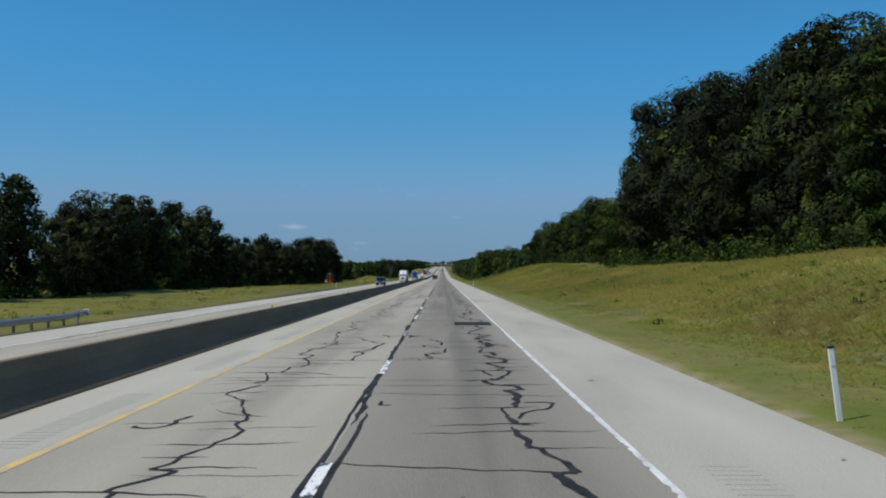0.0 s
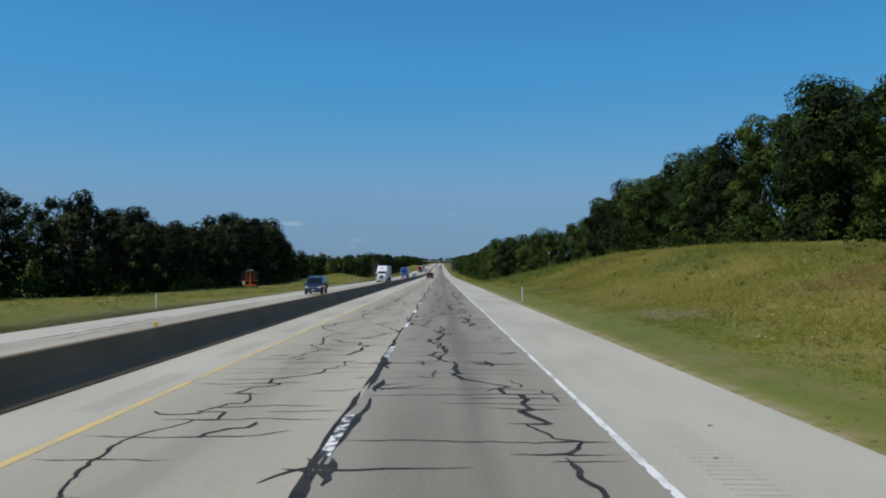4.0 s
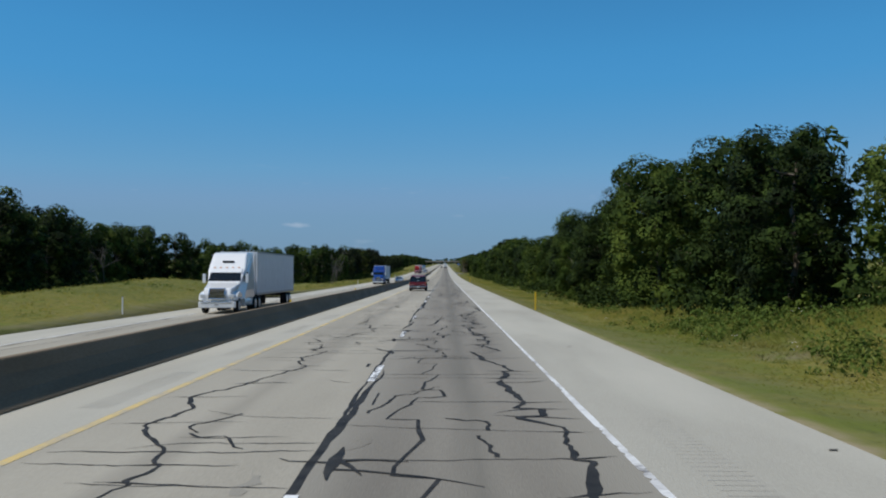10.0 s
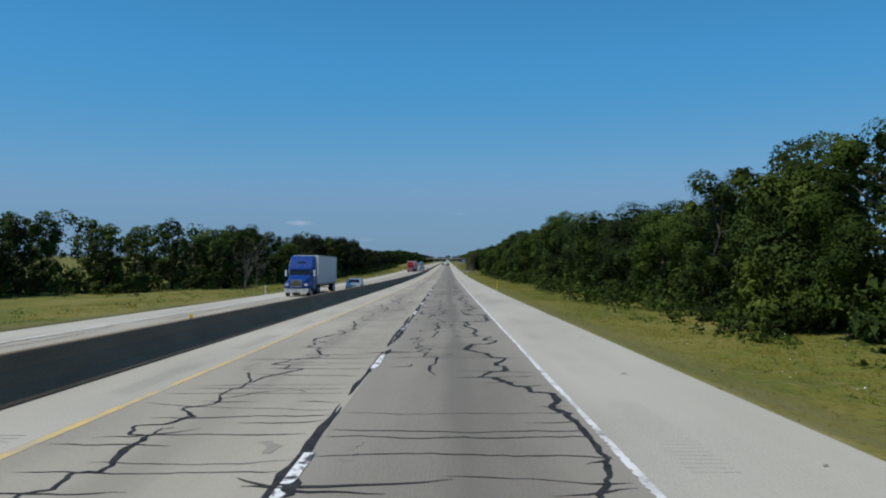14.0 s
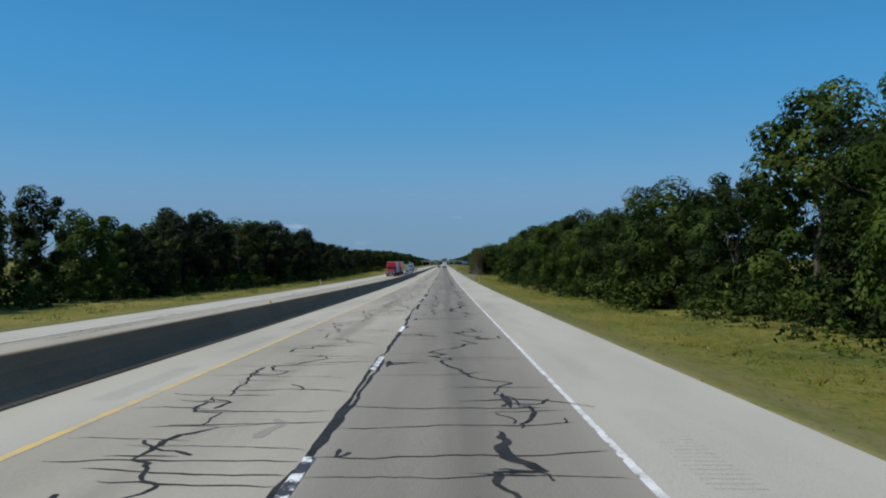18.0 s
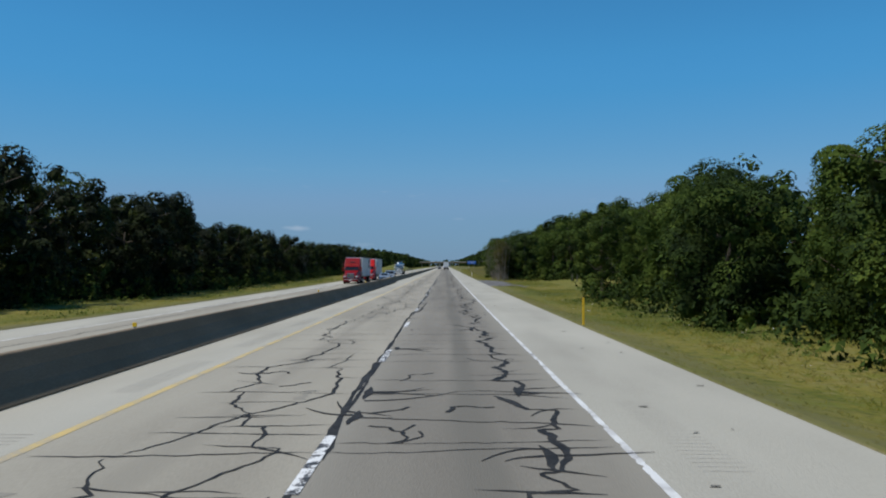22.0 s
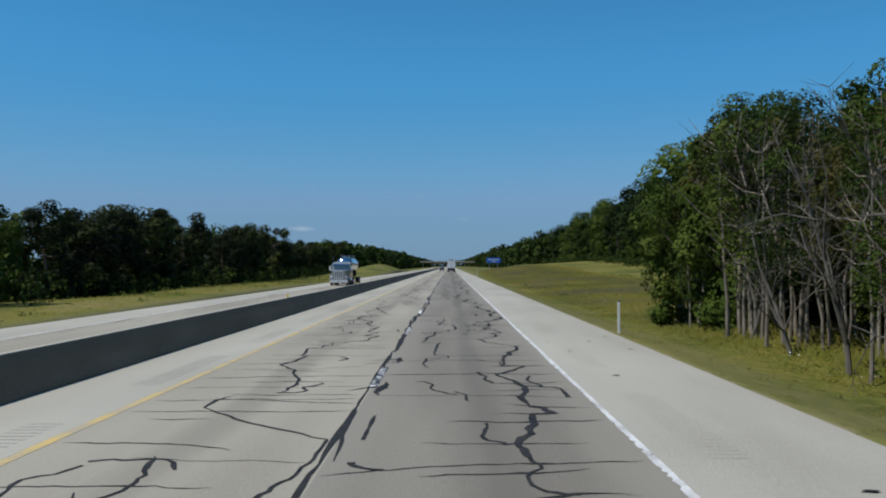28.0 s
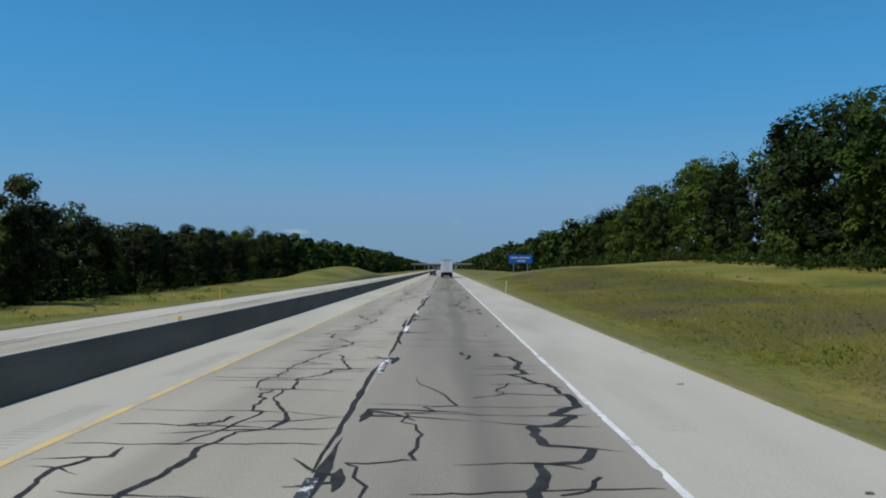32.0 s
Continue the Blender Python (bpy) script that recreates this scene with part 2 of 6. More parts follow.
    colour = tinge(colour, times(times(between(x, 7.15, 6.7), between(x, 6.0, 6.4)), blotch(1.2, 0.35, 0.6)), (0.27, 0.225, 0.15))
    for n in nodes:
        if n.bl_idname in ("ShaderNodeBsdfPrincipled", "ShaderNodeBsdfTranslucent"):
            links.new(colour, n.inputs[0])
    return mat


GRASS_MAT = meadow_material("verge_grass", 0.9, 0.0)
BLADE_MAT = meadow_material("grass_blades", 1.0, 0.3)
WEED_MAT = material("green_weeds", [(0.2, (0.05, 0.085, 0.014)), (0.5, (0.10, 0.145, 0.024)), (0.8, (0.17, 0.20, 0.05))], 0.3, 3, 0.9, 0, spread=0.4, island=True, thin=0.35)
LEAF_MAT = material("broad_leaves", [(0.15, (0.0072, 0.0144, 0.0032)), (0.45, (0.0200, 0.0368, 0.0056)), (0.7, (0.0432, 0.0704, 0.0104)), (0.95, (0.0864, 0.1200, 0.0176))], 0.45, 4, 0.9, 0, spread=0.45, thin=0.14, contrast=2.0)
# darker copy of the broad leaves; the trees' shade is put into its colour
SHADED_LEAF_MAT = material("shade_tinted_leaves", [(0.15, (0.005, 0.009, 0.003)), (0.45, (0.012, 0.019, 0.004)), (0.7, (0.028, 0.040, 0.007)), (0.95, (0.075, 0.092, 0.015))], 0.45, 4, 0.85, 0, spread=0.3, thin=0.12, contrast=2.0)
OLIVE_MAT = material("dry_olive_leaves", [(0.15, (0.0185, 0.0336, 0.0050)), (0.45, (0.0386, 0.0672, 0.0084)), (0.7, (0.0689, 0.1042, 0.0143)), (0.95, (0.1134, 0.1428, 0.0286))], 0.45, 4, 0.9, 0, spread=0.4, thin=0.25, contrast=1.8)
DRY_MAT = material("browning_leaves", [(0.15, (0.0252, 0.0269, 0.0067)), (0.45, (0.0571, 0.0605, 0.0118)), (0.7, (0.0966, 0.0882, 0.0218)), (0.95, (0.1302, 0.1092, 0.0378))], 0.45, 4, 0.9, 0, spread=0.4, thin=0.25, contrast=1.8)
PALE_BARK = material("pale_grey_bark", two((0.12, 0.10, 0.078), (0.30, 0.265, 0.215)), 2, 25, 0.95, 0.6, stretch=(3, 3, 0.6))
BARK_MAT = material("grey_brown_bark", two((0.07, 0.055, 0.04), (0.17, 0.14, 0.11)), 2, 25, 0.95, 0.6, stretch=(3, 3, 0.6))


# ---- building blocks ----
def mesh_of(name, verts, faces, mat, smooth=False):
    me = bpy.data.meshes.new(name)
    me.from_pydata(verts, [], faces)
    me.materials.append(mat)
    if smooth:
        me.polygons.foreach_set("use_smooth", [True] * len(me.polygons))
    me.update()
    return me


def quads(name, v, mat, n=4, soft=None):
    """A mesh of loose pieces with n corners each, from an array of their corners; soft: a shading direction for each corner."""
    v = np.asarray(v, dtype=np.float32).reshape(-1, 3)
    count = len(v) // n
    me = bpy.data.meshes.new(name)
    me.vertices.add(len(v))
    me.vertices.foreach_set("co", v.ravel())
    me.loops.add(len(v))
    me.loops.foreach_set("vertex_index", np.arange(len(v), dtype=np.int32))
    me.polygons.add(count)
    me.polygons.foreach_set("loop_start", np.arange(0, len(v), n, dtype=np.int32))
    me.polygons.foreach_set("loop_total", np.full(count, n, dtype=np.int32))
    me.materials.append(mat)
    me.update(calc_edges=True)
    if soft is not None:
        me.polygons.foreach_set("use_smooth", np.ones(count, dtype=bool))
        soft = np.asarray(soft, dtype=np.float32)
        me.normals_split_custom_set((soft / np.maximum(np.linalg.norm(soft, axis=1, keepdims=True), 1e-6)).tolist())
    return me


def part(name, bm, mat, parent, label=""):
    me = bpy.data.meshes.new(name)
    bm.to_mesh(me)
    bm.free()
    me.materials.append(mat)
    ob = new(name, me)
    ob.parent = parent
    return tagged(ob, label)


def thing(name, at, label, category, group="", turn=0.0):
    ob = new(name)
    ob.empty_display_size = 0.2
    ob.matrix_basis = Matrix.Translation(at) @ pose(0, 0, 0, 0, 0, turn)
    return tagged(ob, label, category, group)


def sweep(name, section, ys, mat, shift=None, closed=True):
    """A section of (x, z) swept along the road, following its grade."""
    verts, faces, n = [], [], len(section)
    for y in ys:
        dx = shift(y) if shift else 0.0
        verts += [(x + dx, y, z + grade(y)) for x, z in section]
    for i in range(len(ys) - 1):
        for j in range(n if closed else n - 1):
            a, b = i * n + j, i * n + (j + 1) % n
            faces.append((a, b, b + n, a + n))
    if closed:
        faces += [tuple(range(n))[::-1], tuple(range((len(ys) - 1) * n, len(ys) * n))]
    me = mesh_of(name, verts, faces, mat)
    bm = bmesh.new()
    bm.from_mesh(me)
    bmesh.ops.recalc_face_normals(bm, faces=bm.faces)
    bm.to_mesh(me)
    bm.free()
    return new(name, me)


def steps(a, b, d):
    n = max(1, round((b - a) / d))
    return [a + (b - a) * i / n for i in range(n + 1)]


# ---- carriageways ----
START, END = -60.0, 2600.0
RUN = steps(START, END, 10)
OPP_IN, OPP_OUT = -0.30, -0.60   # the far carriageway lies lower


def opp(x):
    return OPP_IN + (OPP_OUT - OPP_IN) * (-6.1 - x) / 12.0


def slab(x0, x1, z0, z1, name, mat, label, shift=None):
    ob = sweep(name, [(x0, z0 - 0.3), (x1, z1 - 0.3), (x1, z1), (x0, z0)], RUN, mat, shift)
    return tagged(ob, label, "road", kind="structure")


slab(0.0, 3.66, 0, 0, "road", DARK_LANE_MAT, "grey worn concrete driving lane with sealed cracks")
slab(-3.6, 0.0, 0, 0, "road", LANE_MAT, "pale grey concrete passing lane with sealed cracks")
slab(-6.1, -3.6, 0, 0, "shoulder", SHOULDER_MAT, "pale concrete inner shoulder beside the median barrier")
slab(3.66, 6.6, 0, -0.03, "shoulder", SHOULDER_MAT, "wide pale concrete outer shoulder beside grass")
slab(-15.0, -6.1, opp(-15.0), opp(-6.1), "road", LANE_MAT, "grey concrete lanes of the oncoming carriageway")
slab(-18.1, -15.0, opp(-18.1), opp(-15.0), "shoulder", SHOULDER_MAT, "pale concrete shoulder of the oncoming carriageway")


# ---- land ----
def table(xs, ys):
    return lambda v: float(np.interp(v, xs, ys))


R_DITCH = table([-60, 140, 187, 259, 295, 315, 350, 680, 702, 742, 765, 790, 840, 950, 1050], [0.05, 0.2, 0.3, 0.2, -0.3, -0.6, -0.7, -0.65, -0.12, -0.12, -0.55, -0.6, -0.7, -0.4, 0.1])
R_CREST_X = table([-60, 45, 140, 180, 215, 250, 290, 315, 350, 460, 580, 680, 760, 800, 830, 930, 1030, 1300], [24, 24, 26, 25, 25, 25, 23, 14, 14, 16, 15.5, 13, 12, 12.5, 25, 34, 24, 40])
R_CREST_Z = table([-60, 45, 135, 180, 215, 250, 290, 315, 350, 460, 580, 680, 790, 820, 930, 1030, 1200], [3, 3.2, 2.7, 4.2, 4.3, 3.5, 1.7, -0.3, -0.8, -0.9, -0.8, -0.6, -0.65, -0.4, 0.2, 2.4, 0.5])
L_EDGE = table([-60, 150, 250, 400, 500, 640, 760, 900, 1100], [-0.5, -0.4, -0.8, -0.8, -0.9, -0.9, -0.9, -0.8, -0.4])
MOUNDS = [(-27, 358, 6.5, 40, 2.3), (-26, 150, 7, 45, 0.7), (-27, 1120, 7, 70, 3.2), (-26, 860, 6, 40, 0.6), (14, 1000, 7, 30, 0.8)]


def land(x, y):
    if x >= 6.5:
        ditch, cx, cz = R_DITCH(y), R_CREST_X(y), R_CREST_Z(y)
        if x < 9.5:
            z = -0.08 + (ditch + 0.08) * (x - 6.5) / 3.0
        elif x < cx:
            u = (x - 9.5) / max(cx - 9.5, 0.5)
            z = ditch + (cz - ditch) * u * u * (3 - 2 * u)
        else:
            z = cz + 0.05 * min(x - cx, 60)
    elif x <= -18.0:
        u = min((-18.0 - x) / 8.0, 1)
        z = opp(-18.1) - 0.06 + (L_EDGE(y) - opp(-18.1)) * u * u * (3 - 2 * u) + 0.015 * max(-x - 40, 0)
    else:
        return -1.2
    for mx, my, rx, ry, h in MOUNDS:
        if (mx > 0) == (x > 0):
            z += h * math.exp(-((x - mx) / rx) ** 2 - ((y - my) / ry) ** 2)
    away = x - 6.5 if x > 0 else -18 - x
    z += min(away / 6, 1) * (0.35 * noise.noise((x * 0.08, y * 0.05, 0)) + 0.10 * noise.noise((x * 0.4, y * 0.35, 3)))
    return z


def build_ground():
    xs = [-900, -500, -300, -200, -140, -100, -80] + list(np.arange(-66, -18.01, 2.4)) + [-18.0, -17.9, -10, 0, 6.4, 6.5] + list(np.arange(7.5, 30, 1.5)) + list(np.arange(31, 60, 4)) + [70, 90, 130, 200, 300, 500, 900]
    ys = [-300, -150] + list(np.arange(-60, 1150, 4.0)) + list(np.arange(1160, 2000, 20)) + [2100, 2300, 2600, 3200, 4400]
    verts = [(x, y, grade(y) + land(x, y)) for y in ys for x in xs]
    n = len(xs)
    faces = [(j * n + i, j * n + i + 1, (j + 1) * n + i + 1, (j + 1) * n + i) for j in range(len(ys) - 1) for i in range(n - 1)]
    tagged(new("ground", mesh_of("ground", verts, faces, GRASS_MAT, True)), "rolling verge of green and straw-coloured summer grass", "ground", kind="structure")


build_ground()


# ---- median barrier ----
def barrier(name, x, y0, y1, shift, label, top=0.76, toe=0.30):
    section = [(toe, -0.05), (toe, 0.03), (toe * 0.37, 0.25), (-0.05, 0.5), (-0.15, top - 0.02), (-0.17, top), (-0.31, top), (-0.33, top - 0.02), (-0.43, 0.5), (-0.58, 0.25), (-0.76, 0.03), (-0.76, -0.4)]
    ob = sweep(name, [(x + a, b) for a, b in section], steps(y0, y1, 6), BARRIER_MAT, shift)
    return tagged(ob, label, "barrier", kind="structure")


barrier("barrier", -5.52, START, 722, None, "long weathered concrete median barrier, dark brown-grey")
def aside(y):
    return -0.45 * max(0, 1 - (y - 724) / 50)


second = barrier("barrier", -5.70, 724, END, aside, "weathered concrete median barrier with its top edge coloured as sunlit", 0.69, 0.20)
# sunlight on the top and near end is painted in with paler concrete
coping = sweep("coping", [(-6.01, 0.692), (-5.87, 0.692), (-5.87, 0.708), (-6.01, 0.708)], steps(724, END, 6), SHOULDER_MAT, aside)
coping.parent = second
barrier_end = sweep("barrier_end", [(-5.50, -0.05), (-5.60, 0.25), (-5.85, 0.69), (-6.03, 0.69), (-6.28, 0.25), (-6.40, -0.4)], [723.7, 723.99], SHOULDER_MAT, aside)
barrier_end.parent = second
tagged(coping, "top edge coloured pale for sunlight")
tagged(barrier_end, "end face coloured pale for sunlight")

# ---- road markings ----
def strip(x0, x1, ys, lift=0.004, base=None):
    base = base or (lambda x: 0.0)
    return [c for a, b in zip(ys, ys[1:]) for c in ((x0, a, base(x0) + grade(a) + lift), (x1, a, base(x1) + grade(a) + lift), (x1, b, base(x1) + grade(b) + lift), (x0, b, base(x0) + grade(b) + lift))]


LINE_RUN = steps(START, 2200, 8)
def chipped(x0, x1):
    """A painted line whose edges are worn away here and there."""
    pick = np.random.default_rng(3)
    ys = np.concatenate([np.arange(START, 1000, 0.11), np.arange(1000, 2200, 8.0)])
    knots = np.arange(START, 2300, 3.0)
    slow = np.interp(ys, knots, pick.uniform(0.0, 0.035, len(knots)))
    bite = slow + np.where(pick.random(len(ys)) < 0.18, pick.uniform(0.01, 0.05, len(ys)), 0.0)
    wear = np.where(pick.random(len(ys)) < 0.12, pick.uniform(0.005, 0.025, len(ys)), 0.0)
    v = []
    for a, b, p, q, c, d in zip(ys, ys[1:], bite, bite[1:], wear, wear[1:]):
        v += [(x0 + p, a, grade(a) + 0.004), (x1 - c, a, grade(a) + 0.004), (x1 - d, b, grade(b) + 0.004), (x0 + q, b, grade(b) + 0.004)]
    return v


tagged(new("edge_line", quads("edge_line", chipped(3.565, 3.685), WHITE_PAINT)), "solid white edge line, chipped along the lane", "road marking", kind="structure")
tagged(new("edge_line", quads("edge_line", strip(-3.58, -3.43, LINE_RUN), YELLOW_PAINT)), "solid yellow edge line beside the inner shoulder", "road marking", kind="structure")
tagged(new("edge_line", quads("edge_line", strip(-14.9, -14.75, LINE_RUN, base=opp), WHITE_PAINT)), "solid white edge line of the oncoming carriageway", "road marking", kind="structure")
tagged(new("edge_line", quads("edge_line", strip(-7.6, -7.45, LINE_RUN, base=opp), YELLOW_PAINT)), "solid yellow edge line of the oncoming carriageway", "road marking", kind="structure")
DASH_END = 11.2
dash_set = tagged(new("lane_dashes"), "row of worn white lane dashes on concrete", "road marking", kind="structure")
for i in range(-3, 118):
    far = DASH_END + 12.192 * i
    z = grade(far - 1.5)
    me = quads("dash", strip(-0.06, 0.08, [far - 3.05, far - 1.5, far], 0.008), DASH_PAINT)
    ob = new("dash", me)
    ob.parent = dash_set


# ---- sealed cracks and worn spots in the concrete ----
rng = np.random.default_rng(7)


def ribbon(points, widths, lift):
    """Quads of a tar ribbon through points (x, y)."""
    p = np.asarray(points, float)
    w = np.asarray(widths, float)[:, None] / 2
    t = np.gradient(p, axis=0)
    t /= np.maximum(np.linalg.norm(t, axis=1, keepdims=True), 1e-6)
    side = np.stack([-t[:, 1], t[:, 0]], 1)
    a, b = p + side * w, p - side * w
    out = []
    for i in range(len(p) - 1):
        for q in (a[i], b[i], b[i + 1], a[i + 1]):
            out.append((q[0], q[1], grade(q[1]) + lift + 0.00006 * (i * 5 % 9)))
    return out


def wander(n, step, pull):
    """A wandering offset that is drawn back to nought."""
    v, out = 0.0, []
    for _ in range(n):
        v = v * pull + rng.normal(0, step)
        out.append(v)
    return np.array(out)


def lengthwise(x, y0, y1, wide, swing, keep, lift, jogs=0.0):
    """A long crack that wanders along the lane; jogs: how often it steps aside across the lane."""
    out, y = [], y0
    while y < y1:
        span = rng.uniform(4, 22)
        if rng.random() < keep:
            px, py, pts = x + rng.normal(0, swing * 0.8), y, []
            drift = rng.normal(0, 0.25) * swing
            while py < y + span:
                pts.append((px, py))
                if rng.random() < jogs:
                    hop = rng.choice((-1, 1)) * rng.uniform(0.15, 0.55)
                    if abs(px + hop - x) > swing * 2.2:
                        hop = -hop
                    pts.append((px + hop * 0.5, py + rng.uniform(-0.05, 0.12)))
                    px, py = px + hop, py + rng.uniform(0.05, 0.2)
                else:
                    step = rng.uniform(0.22, 0.7)
                    px += drift * step + rng.normal(0, swing * 0.28) + 0.12 * (x - px)
                    py += step
            n = len(pts)
            slow = np.clip(0.75 + wander(n, 0.16, 0.8), 0.4, 1.3)
            w = wide * rng.uniform(0.6, 1.0) * slow * rng.uniform(0.8, 1.1, n)
            w = w * np.minimum(1, 0.12 + 0.3 * np.minimum(np.arange(n), np.arange(n)[::-1]))
            if n > 3:
                out += ribbon(pts, w, lift)
        y += span * rng.uniform(0.75, 1.15)
    return out


def splats(x, y0, y1, gap, lift):
    """Spilled sealant with short arms."""
    out, y = [], y0
    while y < y1:
        y += rng.exponential(gap) + 2
        cx = x + rng.normal(0, 0.12)
        for _ in range(int(rng.integers(2, 5))):
            lean = rng.choice((-0.5, 1, 1)) * rng.uniform(0.3, 1.7)
            n = 6
            xs = cx + np.linspace(0, 1, n) * lean
            ys = y + rng.normal(0, 0.25) + np.linspace(0, 1, n) ** 2 * rng.normal(0, 0.5) + wander(n, 0.03, 0.8)
            out += ribbon(np.stack([xs, ys], 1), np.linspace(rng.uniform(0.06, 0.15), 0.015, n), lift)
            lift += 0.0002
        out += ribbon(np.stack([cx + wander(6, 0.03, 0.8), np.linspace(y - rng.uniform(0.3, 1.0), y + rng.uniform(0.3, 1.0), 6)], 1), [0.02, 0.08, 0.14, 0.15, 0.09, 0.02], lift)
        lift = lift - 0.0002 * 4 if lift > 0.009 else lift
    return out


def curls(x0, x1, y0, y1, gap, lift):
    """Short hooked strokes of sealant between the long ones."""
    out, y = [], y0
    while y < y1:
        y += rng.exponential(gap)
        n = int(rng.integers(6, 13))
        turn = rng.uniform(0, 6.28) + np.cumsum(rng.normal(0, 0.55, n))
        step = rng.uniform(0.09, 0.17)
        xs = np.clip(rng.uniform(x0, x1) + np.cumsum(np.cos(turn)) * step, x0, x1)
        ys = y + np.cumsum(np.sin(turn)) * step * 1.6
        out += ribbon(np.stack([xs, ys], 1), rng.uniform(0.03, 0.08) * (0.6 + 0.6 * rng.random(n)), lift)
    return out


def web(x, x0, x1, y0, y1, wide, swing, keep, gap, lift):
    """Cracks across the lane at uneven steps, and a long crack that climbs from one to the next and steps aside along them."""
    out, y, px = [], y0, x
    path, wet, left = [], rng.random() < keep, rng.uniform(8, 30)
    while y < y1:
        rise = 0.3 + rng.gamma(2.0, gap / 2)
        hop = 0.0
        if rng.random() < 0.55:
            hop = rng.choice((-1, 1)) * rng.uniform(0.08, 0.5)
            if abs(px + hop - x) > swing:
                hop = -hop * 0.7
        kind = rng.random()
        a = px - abs(rng.normal(0, 0.75)) - 0.15
        b = px + abs(rng.normal(0, 0.75)) + 0.15
        if kind < 0.13:
            a, b = x0, x1
        elif kind < 0.36:
            a = x0
        elif kind < 0.50:
            b = x1
        hop = min(max(px + hop, x0 + 0.06), x1 - 0.06) - px
        a, b = max(min(a, px + hop), x0), min(max(b, px + hop), x1)
        n = max(6, int((b - a) / 0.13))
        xs = np.linspace(a, b, n)
        ys = y + wander(n, 0.03, 0.97) + rng.normal(0, 0.09) * np.linspace(-1, 1, n)
        if rng.random() < 0.4:
            ys = ys + np.linspace(*rng.permutation([0, 1]), n) ** 4 * rng.uniform(-0.6, 0.6)
        w = rng.uniform(0.018, 0.042) * rng.uniform(0.7, 1.3, n)
        if wet:
            w = w + 0.35 * wide * np.exp(-((xs - px - hop / 2) / (abs(hop) / 2 + 0.12)) ** 2)
        w[0], w[1], w[-2], w[-1] = w[0] * 0.25, w[1] * 0.6, w[-2] * 0.6, w[-1] * 0.25
        if rng.random() < 0.88:
            out += ribbon(np.stack([xs, ys], 1), w, lift)
        if wet:
            if hop:
                tilt = rng.uniform(0.03, 0.16)
                path += [(px + hop * f, y + tilt * (f - 0.5) + rng.normal(0, 0.015)) for f in (0.0, 0.25, 0.5, 0.75, 1.0)]
            else:
                path.append((px, y))
        px += hop
        bits = max(2, int(rise / 0.16))
        slant = rng.normal(0, 0.28) / bits
        for f in range(1, bits):
            px = min(max(px + slant * rise + rng.normal(0, 0.03) + 0.02 * (x - px), x0 + 0.06), x1 - 0.06)
            if wet:
                path.append((px, y + rise * (f + rng.uniform(-0.2, 0.2)) / bits))
        y, left = y + rise, left - rise
        if left < 0 or y >= y1:
            n = len(path)
            if n > 4:
                slow = np.clip(0.8 + wander(n, 0.16, 0.8), 0.4, 1.35)
                out += ribbon(path, wide * rng.uniform(0.65, 1.0) * slow * np.minimum(1, 0.15 + 0.35 * np.minimum(np.arange(n), np.arange(n)[::-1])), lift + 0.0006)
            path, wet, left = [], rng.random() < keep, rng.uniform(5, 28)
            px = x + rng.normal(0, swing * 0.3)
    return out


tar = lengthwise(-0.03, 4, 1150, 0.15, 0.035, 0.97, 0.0045)
tar += lengthwise(0.02, 4, 1150, 0.16, 0.09, 0.7, 0.0052)
tar += web(2.62, 0.05, 3.5, 4, 1150, 0.15, 0.4, 0.88, 0.7, 0.006)
tar += web(-2.2, -3.3, -0.08, 4, 1150, 0.075, 0.55, 0.88, 0.75, 0.0062)
tar += web(-1.15, -2.4, -0.08, 4, 1150, 0.08, 0.5, 0.65, 1.1, 0.0068)
tar += lengthwise(1.1, 4, 1150, 0.11, 0.24, 0.42, 0.0055, 0.2)
tar += curls(0.3, 3.3, 4, 1150, 3.0, 0.0072)
tar += curls(-3.0, -0.3, 4, 1150, 7.0, 0.0072)
tar += splats(0.1, 4, 1150, 6, 0.0078)
tar += splats(2.55, 4, 1150, 19, 0.0078)
tagged(new("crack_sealant", quads("crack_sealant", tar, TAR_MAT)), "black tar lines sealing cracks in the concrete lanes", "crack sealant", kind="stuff")
opp_tar = []
for x in (-11.2, -13.4, -14.4):
    band = lengthwise(x, 4, 1150, 0.10, 0.2, 0.7, 0.006)
    opp_tar += [(px, py, pz + opp(px)) for px, py, pz in band]
tagged(new("crack_sealant", quads("crack_sealant", opp_tar, TAR_MAT)), "dark tar lines on the oncoming carriageway", "crack sealant", kind="stuff")

grooves = []
for x0, x1, first in ((-4.35, -3.85, 3.0), (4.2, 4.75, 6.0)):
    y = first
    while y < 900:
        for k in range(24):
            grooves += strip(x0, x1, [y + k * 0.22, y + k * 0.22 + (0.011 if x0 > 0 else 0.024)], 0.004, (lambda x: -0.0102 * (x - 3.66)) if x0 > 0 else None)
        y += 9.1
tagged(new("rumble_grooves", quads("rumble_grooves", grooves, GROOVE_MAT)), "shallow rumble grooves cut across the concrete shoulders", "rumble strip", kind="stuff")
tagged(new("asphalt_patch", quads("asphalt_patch", strip(1.85, 3.42, [38.9, 40.2, 41.6], 0.010), TAR_MAT)), "square black asphalt patch set in the concrete lane", "road patch", kind="structure")
GRAVEL_MAT = material("grey_gravel", [(0.25, (0.085, 0.082, 0.08)), (0.5, (0.135, 0.13, 0.126)), (0.8, (0.25, 0.24, 0.225))], 0.8, 14, 0.95, 0.9, depth=0.05)
gv, gf = [], []
